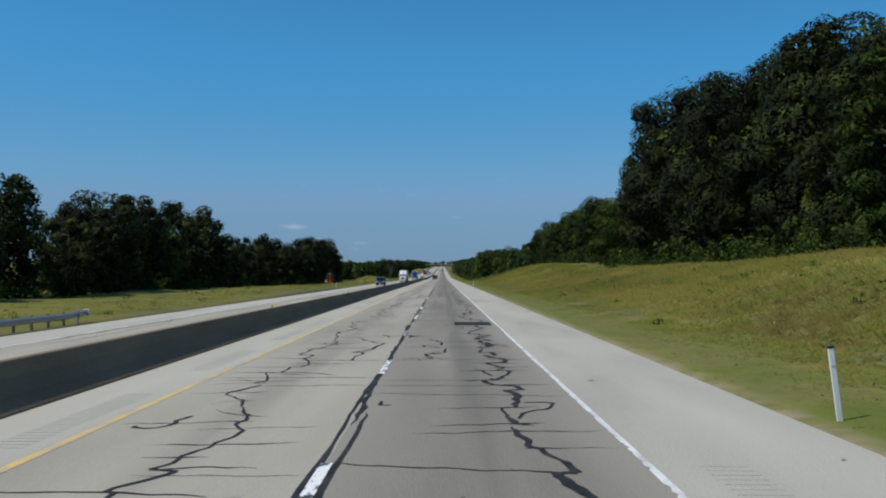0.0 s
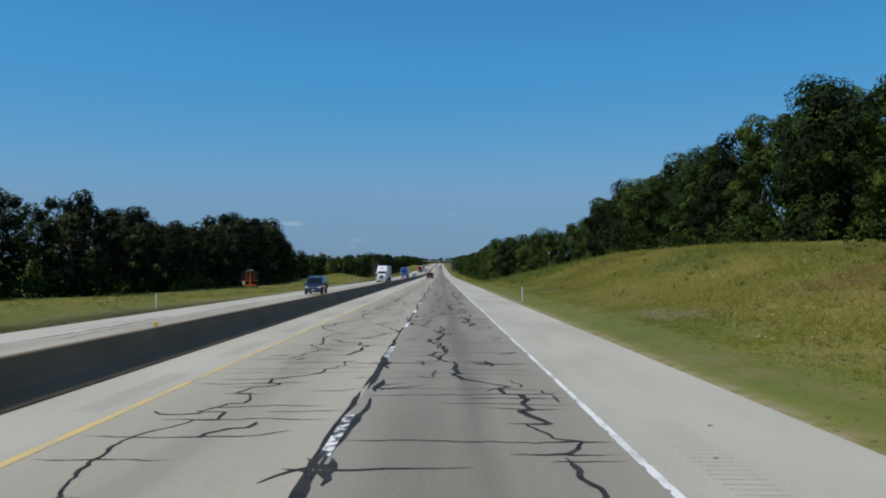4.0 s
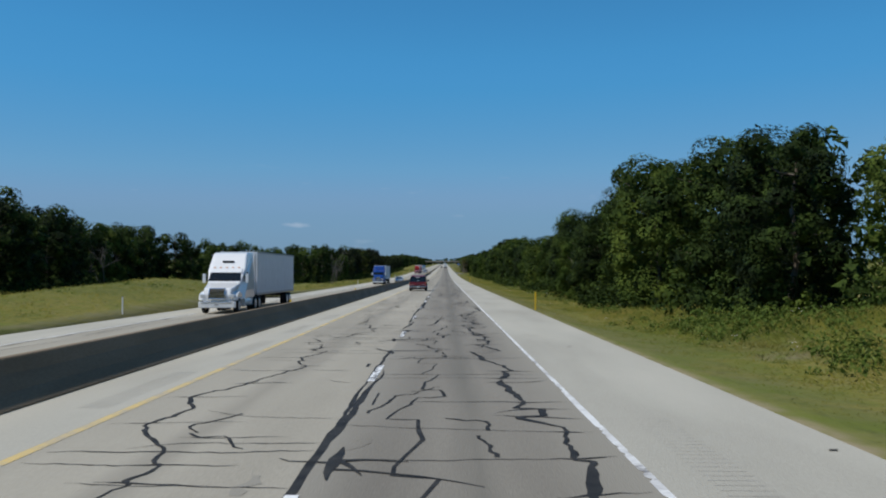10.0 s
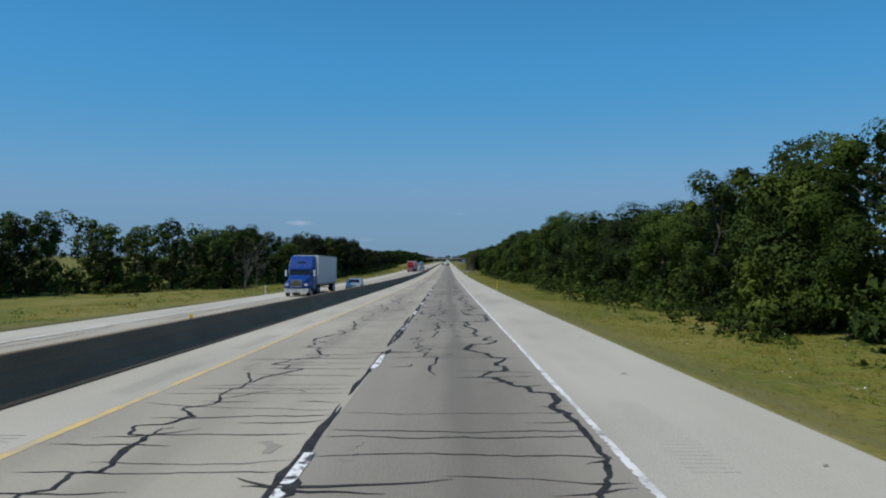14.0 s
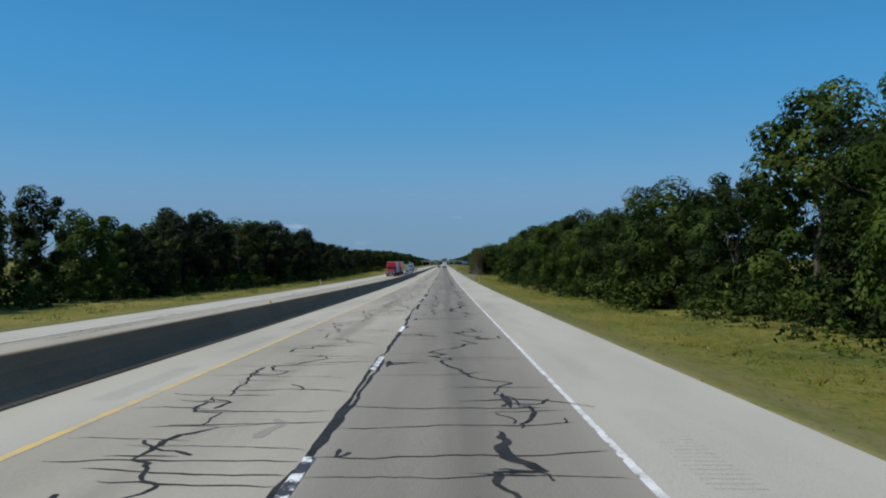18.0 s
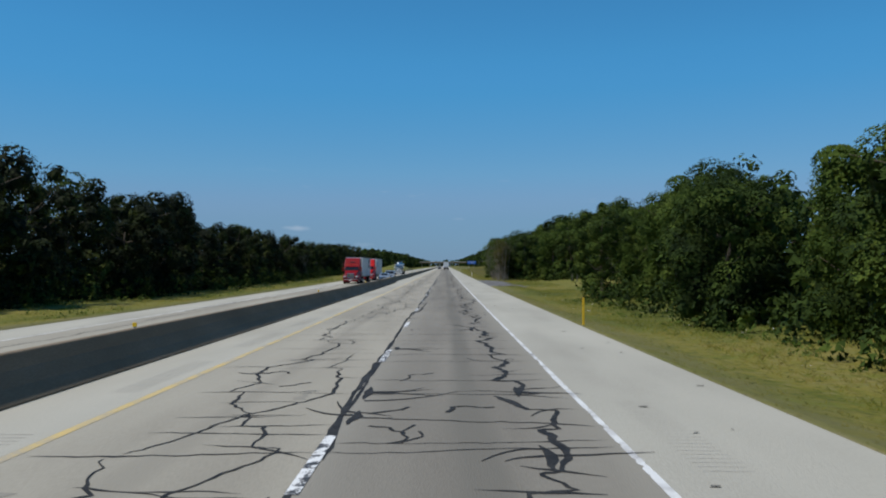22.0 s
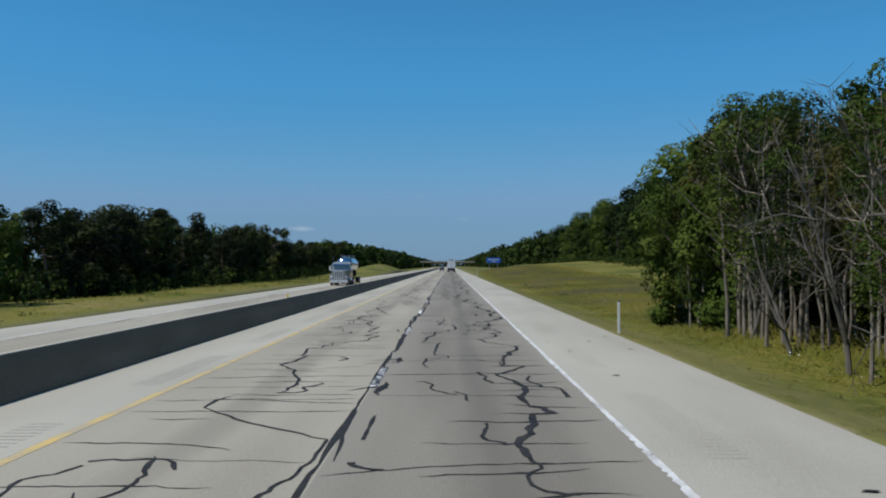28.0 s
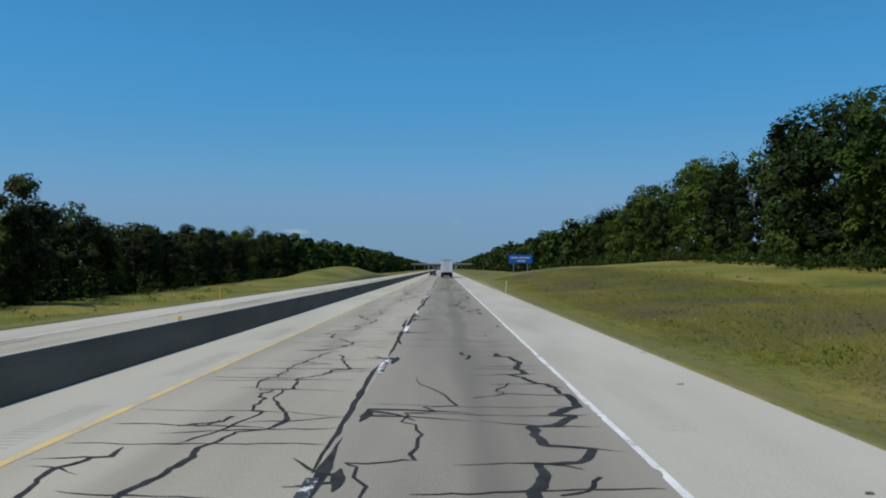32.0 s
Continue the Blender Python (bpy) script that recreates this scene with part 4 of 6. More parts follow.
def block(x0, x1, y0, y1, z0, z1, bevel=0.0):
    bm = bmesh.new()
    box(bm, x0, x1, y0, y1, z0, z1, bevel)
    return bm


def rod(bm, a, b, r, sides=8, r2=None):
    a, b = Vector(a), Vector(b)
    q = (b - a).normalized()
    u = q.orthogonal().normalized()
    v = q.cross(u)
    rings = []
    for p, k in ((a, r), (b, r if r2 is None else r2)):
        rings.append([bm.verts.new(p + (u * math.cos(2 * math.pi * i / sides) + v * math.sin(2 * math.pi * i / sides)) * k) for i in range(sides)])
    for i in range(sides):
        bm.faces.new((rings[0][i], rings[0][(i + 1) % sides], rings[1][(i + 1) % sides], rings[1][i]))
    bm.faces.new(rings[0][::-1])
    bm.faces.new(rings[1])


def bar(a, b, r, sides=8, r2=None):
    bm = bmesh.new()
    rod(bm, a, b, r, sides, r2)
    return bm


def plain(name, rgb, rough=0.5, metal=0.0, coat=0.0, vary=0.12, bump=0.05):
    lo = tuple(c * (1 - vary) for c in rgb)
    return material(name, two(lo, rgb), 1.5, 30, rough, bump, metal, 0.004, coat=coat)


WHITE_PLASTIC = plain("white_plastic", (0.78, 0.78, 0.76), 0.5)
YELLOW_PLASTIC = plain("yellow_plastic", (0.85, 0.52, 0.02), 0.5)
REFLECTOR_MAT = plain("amber_reflector", (0.85, 0.55, 0.03), 0.25)
DARK_MAT = plain("dark_plastic", (0.025, 0.025, 0.027), 0.6)
STEEL_MAT = plain("galvanised_steel", (0.42, 0.44, 0.46), 0.45, 0.8)
ORANGE_MAT = plain("safety_orange", (0.80, 0.17, 0.02), 0.5)
BLUE_SIGN = plain("blue_sign_sheeting", (0.01, 0.13, 0.55), 0.45)
WHITE_SIGN = plain("white_sign_sheeting", (0.75, 0.75, 0.74), 0.45)
BLACK_INK = plain("black_ink", (0.02, 0.02, 0.02), 0.6)


def delineator(x, y, base, mat, colour, lean):
    z = grade(y) + base
    post = thing("delineator_post", (x, y, z), "slim %s roadside delineator post beside the shoulder" % colour, "post", "%s delineator posts" % colour)
    post.matrix_basis = Matrix.Translation((x, y, z)) @ pose(0, 0, 0, 0, lean, 0)
    part("post", block(-0.045, 0.045, -0.018, 0.018, -0.3, 1.08, 0.012), mat, post)
    part("reflector", block(-0.035, 0.035, -0.024, -0.019, 0.82, 1.0, 0.002), WHITE_SIGN if mat is WHITE_PLASTIC else REFLECTOR_MAT, post)
    part("cap", block(-0.05, 0.05, -0.022, 0.022, 1.083, 1.12, 0.008), DARK_MAT if mat is WHITE_PLASTIC else mat, post)


for y, mat, colour, lean in ((14.3, WHITE_PLASTIC, "white", -7), (171.7, WHITE_PLASTIC, "white", -1), (328.0, YELLOW_PLASTIC, "yellow", 0), (480.0, YELLOW_PLASTIC, "yellow", 1),
                             (634.5, YELLOW_PLASTIC, "yellow", 0), (791.5, WHITE_PLASTIC, "white", 0), (953.5, WHITE_PLASTIC, "white", 4)):
    delineator(7.2, y, land(7.2, y), mat, colour, lean)
for y, mat, colour in ((171, WHITE_PLASTIC, "white"), (327, WHITE_PLASTIC, "white"), (479, WHITE_PLASTIC, "white"), (636, WHITE_PLASTIC, "white"), (792, WHITE_PLASTIC, "white"), (948, YELLOW_PLASTIC, "yellow")):
    delineator(-18.6, y, land(-18.6, y), mat, colour, 0)

y = 8.0
while y < 1000:
    if not 712 < y < 790:
        marker = thing("barrier_reflector", (-5.75 if y < 722 else -5.94, y, grade(y) + (0.76 if y < 722 else 0.708)), "small yellow reflector on top of the median barrier", "reflector", "barrier reflectors")
        part("bracket", block(-0.02, 0.02, -0.03, 0.05, -0.005, 0.03), STEEL_MAT, marker)
        part("lens", block(-0.05, 0.05, -0.02, 0.012, 0.03, 0.13, 0.008), REFLECTOR_MAT, marker)
    y += 30.5


def guardrail():
    root = thing("guardrail", (-18.9, 0, 0), "galvanised steel guardrail beyond the oncoming shoulder", "guardrail")
    prof = [(0.0, 0.36), (0.07, 0.42), (0.07, 0.46), (0.0, 0.51), (0.0, 0.54), (0.07, 0.59), (0.07, 0.63), (0.0, 0.69)]
    prof2 = [(a - 0.012, b) for a, b in prof[::-1]]
    ys = [-30, 0, 20, 40, 50, 53]
    bm = bmesh.new()
    rings = []
    for y in ys:
        zz = grade(y) + land(-18.9, y) + (0.08 if y == 53 else 0)
        rings.append([bm.verts.new((a - (0.25 if y == 53 else 0), y, b + zz)) for a, b in prof + prof2])
    for r, q in zip(rings, rings[1:]):
        for i in range(len(r)):
            bm.faces.new((r[i], r[(i + 1) % len(r)], q[(i + 1) % len(q)], q[i]))
    bm.faces.new(rings[-1])
    bmesh.ops.recalc_face_normals(bm, faces=bm.faces)
    part("rail", bm, STEEL_MAT, root)
    for k in range(28):
        y = 51.5 - 1.9 * k
        zz = grade(y) + land(-18.9, y)
        part("post", block(-0.19, -0.09, y - 0.06, y + 0.06, zz - 0.3, zz + 0.74), BARK_MAT if k else STEEL_MAT, root)
    for k in range(28):
        y = 51.5 - 1.9 * k
        zz = grade(y) + land(-18.9, y)
        part("spacer", block(-0.088, -0.014, y - 0.04, y + 0.04, zz + 0.36, zz + 0.7), STEEL_MAT, root)
    zz = grade(53) + land(-18.9, 53)
    part("end_plate", block(-0.45, -0.1, 53.0, 53.04, zz + 0.40, zz + 0.80, 0.01), WHITE_PLASTIC, root, "pale end plate")


guardrail()


def message_board():
    x, y = -31.0, 261.5
    root = thing("message_trailer", (x, y, grade(y) + land(x, y)), "orange trailer-mounted message board parked on the grass", "message board", turn=12)
    part("chassis", block(-1.0, 1.0, -0.6, 0.6, 0.45, 0.62, 0.03), ORANGE_MAT, root)
    part("drawbar", bar((0, 0.6, 0.52), (0, 2.0, 0.45), 0.05), ORANGE_MAT, root)
    part("mast", block(-0.12, 0.12, -0.12, 0.12, 0.62, 2.75, 0.02), ORANGE_MAT, root)
    for sx in (-1, 1):
        tyre = part("wheel", bar((sx * 1.05, 0, 0.33), (sx * 1.27, 0, 0.33), 0.33, 18), DARK_MAT, root)
        part("rim", bar((sx * 1.275, 0, 0.33), (sx * 1.285, 0, 0.33), 0.18, 14), STEEL_MAT, tyre)
    board = part("board", block(-1.35, 1.35, 0.0 + 0.13, 0.25, 1.35, 2.85, 0.02), DARK_MAT, root, "black back of the display")
    for x0, x1, z0, z1 in ((-1.38, 1.38, 2.86, 2.97), (-1.38, 1.38, 1.24, 1.345)):
        part("frame_bar", block(x0, x1, 0.08, 0.27, z0, z1, 0.01), ORANGE_MAT if z0 < 2 else DARK_MAT, root)
    for x0 in (-1.38, -0.68, 0.58, 1.28):
        part("frame_post", block(x0, x0 + 0.1, 0.02, 0.125, 1.35, 2.855, 0.01), ORANGE_MAT if abs(x0) < 1 else DARK_MAT, root)
    panel = part("solar_panel", block(-0.75, 0.75, -0.45, 0.5, 3.05, 3.1, 0.01), WHITE_PLASTIC, root, "pale solar panel laid flat on the mast")
    part("bracket", block(-0.06, 0.06, -0.06, 0.06, 2.755, 3.045), STEEL_MAT, root)
    part("control_box", block(-1.3, -0.85, -0.5, 0.0, 0.63, 1.15, 0.02), WHITE_PLASTIC, root, "white control box")


message_board()


def field_fence():
    root = thing("fence", (0, 0, 0), "old wooden post fence at the foot of the woods", "fence")
    spots = [(22.1, 744), (22.0, 738), (23.4, 733.5), (23.9, 730)]
    for x, y in spots:
        z = grade(y) + land(x, y)
        part("post", bar((x, y, z - 0.3), (x + rng.normal(0, 0.04), y, z + 1.15), 0.07, 8, 0.06), DEAD_BARK, root)
    for (x, y), (u, v) in zip(spots[2:], spots[3:]):
        for h in (0.95,):
            part("rail", bar((x, y + 0.07, grade(y) + land(x, y) + h), (u, v + 0.07, grade(v) + land(u, v) + h), 0.02, 6), DEAD_BARK, root)


field_fence()


TAN_STONE = material("tan_weathered_stone", two((0.17, 0.125, 0.08), (0.30, 0.235, 0.165)), 1.5, 25, 0.95, 0.4)


def drain_slab():
    a, b = Vector((9.7, 106.3, 0)), Vector((12.5, 111.2, 0))
    root = thing("drain_slab", (a.x, a.y, grade(a.y) + land(a.x, a.y)), "pale weathered concrete drain slab lying on the grassy slope", "slab")
    side = Vector((b.y - a.y, a.x - b.x, 0)).normalized()
    for name, lo, hi, lift in (("slab", -0.42, 0.42, 0.05), ("kerb", 0.425, 0.52, 0.09), ("kerb", -0.52, -0.425, 0.07)):
        bm = bmesh.new()
        rings = []
        for k in range(9):
            c = a.lerp(b, k / 8)
            ring = []
            for w, low in ((lo, 0.25), (hi, 0.25), (hi, 0), (lo, 0)):
                q = c + side * w
                ring.append(bm.verts.new((q.x - a.x, q.y - a.y, grade(q.y) + land(q.x, q.y) + lift - low - grade(a.y) - land(a.x, a.y))))
            rings.append(ring)
        for p, q in zip(rings, rings[1:]):
            for m in range(4):
                bm.faces.new((p[m], p[(m + 1) % 4], q[(m + 1) % 4], q[m]))
        bm.faces.new(rings[0])
        bm.faces.new(rings[-1])
        bmesh.ops.recalc_face_normals(bm, faces=bm.faces)
        part(name, bm, TAN_STONE, root)


drain_slab()


def floodlight_pole():
    x, y = 20.8, 269.0
    root = thing("light_pole", (x, y, grade(y) + land(x, y)), "short grey pole with a small white lamp head on the bank", "light pole")
    part("pole", bar((0, 0, -0.4), (0, 0, 2.9), 0.05, 10, 0.04), STEEL_MAT, root)
    part("lamp_head", block(-0.13, 0.13, -0.12, 0.12, 2.9, 3.1, 0.04), WHITE_PLASTIC, root)


floodlight_pole()


def lettering(text, size, mat, parent, at):
    """Raised letters on a sign that faces back down the road."""
    cu = bpy.data.curves.new("text", "FONT")
    cu.body, cu.size, cu.align_x, cu.align_y, cu.extrude = text, size, "CENTER", "CENTER", 0.003
    ob = new("lettering", cu)
    ob.data.materials.append(mat)
    ob.parent = parent
    ob.matrix_basis = Matrix.Translation(at) @ pose(0, 0, 0, 90, 0, 0)
    return ob


def blue_sign():
    x, y = 13.6, 1013.0
    root = thing("blue_sign", (x, y, grade(y) + land(x, y)), "blue roadside information sign on two steel posts", "road sign")
    part("panel", block(-1.9, 1.9, -0.03, 0.0, 2.0, 3.4, 0.01), BLUE_SIGN, root)
    for sx, z in ((-1.1, 0), (1.1, 0)):
        part("post", block(sx - 0.06, sx + 0.06, 0.003, 0.12, -0.6, 3.35), STEEL_MAT, root)
    for x0, x1, z in ((-1.55, -0.35, 2.92), (-0.2, 0.5, 2.92), (0.62, 1.5, 2.92), (-0.55, 0.1, 2.4), (0.22, 0.75, 2.4)):
        part("text_bar", block(x0, x1, -0.038, -0.031, z - 0.11, z + 0.11), WHITE_SIGN, root)


blue_sign()


def crossover_sign():
    x, y = -6.75, 757.0
    root = thing("crossover_sign", (x, y, grade(y) - 0.3), "small white sign with a black turn arrow in the median", "road sign")
    part("post", block(-0.03, 0.03, 0.0, 0.06, -0.2, 1.75), STEEL_MAT, root)
    part("panel", block(-0.38, 0.38, -0.02, -0.003, 1.15, 1.92, 0.008), WHITE_SIGN, root)
    bm = bmesh.new()
    box(bm, 0.08, 0.15, -0.026, -0.021, 1.27, 1.65)
    box(bm, -0.17, -0.10, -0.026, -0.021, 1.42, 1.65)
    box(bm, -0.17, 0.15, -0.026, -0.021, 1.652, 1.74)
    part("arrow", bm, BLACK_INK, root)
    part("frame", block(-0.30, -0.24, -0.026, -0.021, 1.24, 1.84), BLACK_INK, root)
    part("frame", block(0.24, 0.30, -0.026, -0.021, 1.24, 1.84), BLACK_INK, root)


crossover_sign()


def overpass():
    y, z = 1820.0, 0.0
    root = thing("overpass", (0, y, z), "pale concrete overpass crossing the highway far ahead", "bridge")
    part("deck", block(-90, 90, -6, 6, 5.6, 6.3), BARRIER_MAT, root)
    part("girder", block(-60, 60, -5, 5, 4.7, 5.59), BARRIER_MAT, root)
    for sy in (-5.9, 5.6):
        part("parapet", block(-90, 90, sy, sy + 0.3, 6.305, 7.2), SHOULDER_MAT, root)
    for x in (-30, -19.5, -5.8, 8.5, 19):
        for dy in (-3.5, 0, 3.5):
            part("column", bar((x, dy, -1), (x, dy, 4.69), 0.45, 12), SHOULDER_MAT, root)
    for sx in (-1, 1):
        bm = bmesh.new()
        v = [bm.verts.new((sx * a, b, c)) for a, b, c in ((28, -7, -1), (28, 7, -1), (90, 12, -1), (90, -12, -1), (60, -7, 5.55), (60, 7, 5.55), (92, 7, 5.55), (92, -7, 5.55))]
        for f in ((0, 1, 5, 4), (4, 5, 6, 7), (0, 4, 7, 3), (1, 2, 6, 5), (2, 3, 7, 6)):
            bm.faces.new([v[i] for i in f])
        bmesh.ops.recalc_face_normals(bm, faces=bm.faces)
        part("embankment", bm, GRASS_MAT, root)


overpass()


# ---- vehicles: built with the front at y = 0, facing -y, wheels on z = 0 ----
TYRE_MAT = plain("black_rubber", (0.022, 0.022, 0.023), 0.85)
CHROME_MAT = plain("chrome", (0.75, 0.76, 0.78), 0.12, 1.0, vary=0.05, bump=0)
BUMPER_CHROME = plain("dull_chrome", (0.42, 0.41, 0.42), 0.25, 1.0, vary=0.15, bump=0)
BRIGHT_TRIM = plain("bright_metal_trim", (0.74, 0.74, 0.74), 0.32, 0.55, vary=0.05, bump=0)
ALLOY_MAT = plain("alloy_wheel", (0.55, 0.56, 0.58), 0.3, 0.9)
GLASS_MAT = plain("dark_vehicle_glass", (0.012, 0.014, 0.016), 0.08, 0.0, 0.0, bump=0)
LAMP_MAT = plain("clear_headlamp", (0.80, 0.82, 0.84), 0.1, 0.3, 1.0, bump=0)
RED_LAMP = plain("red_tail_lamp", (0.55, 0.012, 0.012), 0.15, 0.0, 1.0, bump=0)
AMBER_LAMP = plain("amber_lamp", (0.85, 0.30, 0.02), 0.15, 0.0, 1.0, bump=0)
MAROON_PAINT = plain("maroon_car_paint", (0.20, 0.008, 0.014), 0.35, 0.1, 0.3, bump=0)
RED_PAINT = plain("red_truck_paint", (0.46, 0.008, 0.008), 0.45, 0.0, 0.12, bump=0)
DARK_RED_PAINT = plain("dark_red_truck_paint", (0.22, 0.005, 0.008), 0.45, 0.0, 0.12, bump=0)
WHITE_BODY = plain("white_vehicle_paint", (0.78, 0.79, 0.79), 0.3, 0.0, 0.8, vary=0.05, bump=0)
BLUE_PAINT = plain("blue_truck_paint", (0.006, 0.045, 0.22), 0.4, 0.0, 0.2, bump=0)
GREY_TRUCK = plain("silver_grey_truck_paint", (0.27, 0.30, 0.30), 0.3, 0.3, 0.8, bump=0)
NAVY_PAINT = plain("navy_van_paint", (0.012, 0.03, 0.075), 0.3, 0.1, 1.0, bump=0)
SILVER_PAINT = plain("silver_car_paint", (0.50, 0.53, 0.56), 0.3, 0.6, 1.0, bump=0)
BLACK_PAINT = plain("black_car_paint", (0.015, 0.016, 0.018), 0.3, 0.0, 1.0, bump=0)
TRAILER_WHITE = plain("white_trailer_panel", (0.74, 0.75, 0.76), 0.45, vary=0.08)
TANK_MAT = plain("polished_tank_metal", (0.62, 0.64, 0.68), 0.16, 1.0, bump=0)
FRAME_MAT = plain("black_chassis", (0.03, 0.03, 0.032), 0.7)
LOGO_BLUE = plain("blue_logo_ink", (0.03, 0.08, 0.26), 0.5)
LOGO_GREY = plain("grey_logo_ink", (0.12, 0.13, 0.15), 0.5)

for paint in (RED_PAINT, DARK_RED_PAINT, BLUE_PAINT):
    paint.node_tree.nodes["Principled BSDF"].inputs["Specular IOR Level"].default_value = 0.15


def hull(profile, half, bevel=0.03):
    """A body from its side profile (y, z); half(y, z) is its half width there."""
    bm = bmesh.new()
    left = [bm.verts.new((-half(y, z), y, z)) for y, z in profile]
    right = [bm.verts.new((half(y, z), y, z)) for y, z in profile]
    n = len(profile)
    bm.faces.new(left)
    bm.faces.new(right[::-1])
    for i in range(n):
        j = (i + 1) % n
        bm.faces.new((left[j], left[i], right[i], right[j]))
    bmesh.ops.recalc_face_normals(bm, faces=bm.faces)
    if bevel:
        bmesh.ops.bevel(bm, geom=list(bm.edges), offset=bevel, segments=2, affect="EDGES", profile=0.55, clamp_overlap=True)
    return bm


def side_pane(outline, half, side, proud=0.008, thick=0.012):
    """A pane or panel that lies on the body's side."""
    bm = bmesh.new()
    out = [bm.verts.new((side * (half(y, z) + proud), y, z)) for y, z in outline]
    inn = [bm.verts.new((side * (half(y, z) + proud - thick), y, z)) for y, z in outline]
    bm.faces.new(out)
    bm.faces.new(inn[::-1])
    for i in range(len(out)):
        j = (i + 1) % len(out)
        bm.faces.new((out[i], inn[i], inn[j], out[j]))
    bmesh.ops.recalc_face_normals(bm, faces=bm.faces)
    return bm


def end_pane(low, high, w_low, w_high, out, thick=0.012):
    """A pane across the body between two profile points, pushed out along out (y, z)."""
    (y0, z0), (y1, z1) = low, high
    oy, oz = out
    bm = bmesh.new()
    ring = []
    for k in (1.0, 0.0):
        dy, dz = oy * (0.008 + thick * k - thick), oz * (0.008 + thick * k - thick)
        ring.append([bm.verts.new(c) for c in ((-w_low, y0 + dy, z0 + dz), (w_low, y0 + dy, z0 + dz), (w_high, y1 + dy, z1 + dz), (-w_high, y1 + dy, z1 + dz))])
    bm.faces.new(ring[0])
    bm.faces.new(ring[1][::-1])
    for i in range(4):
        bm.faces.new((ring[0][i], ring[1][i], ring[1][(i + 1) % 4], ring[0][(i + 1) % 4]))
    bmesh.ops.recalc_face_normals(bm, faces=bm.faces)
    return bm


def wheel(root, x, y, r, w, rim=ALLOY_MAT):
    side = 1 if x > 0 else -1
    bm = bmesh.new()
    rings, n = [], 22
    for dx, k in ((-w / 2, 0.72), (-w / 2, 0.93), (-w * 0.38, 1.0), (w * 0.38, 1.0), (w / 2, 0.93), (w / 2, 0.72)):
        rings.append([bm.verts.new((x + dx, y + r * k * math.cos(2 * math.pi * i / n), r + r * k * math.sin(2 * math.pi * i / n))) for i in range(n)])
    for a, b in zip(rings, rings[1:]):
        for i in range(n):
            bm.faces.new((a[i], a[(i + 1) % n], b[(i + 1) % n], b[i]))
    bm.faces.new(rings[0][::-1])
    bm.faces.new(rings[-1])
    bmesh.ops.recalc_face_normals(bm, faces=bm.faces)
    tyre = part("wheel", bm, TYRE_MAT, root)
    face = x + side * (w / 2 + 0.004)
    part("rim", bar((face, y, r), (face + side * 0.02, y, r), r * 0.62, 18, r * 0.5), rim, tyre)
    part("hub", bar((face + side * 0.021, y, r), (face + side * 0.05, y, r), r * 0.2, 10), rim, tyre)
    return tyre


def plate(root, y, z, out):
    p = part("number_plate", block(-0.16, 0.16, min(y, y + out), max(y, y + out), z - 0.08, z + 0.08, 0.003), WHITE_SIGN, root)
    e = y + out * 1.25
    part("text_bar", block(-0.12, 0.12, min(y + out, e) + 0.0005, max(y + out, e) + 0.001, z - 0.03, z + 0.035), LOGO_GREY, p)


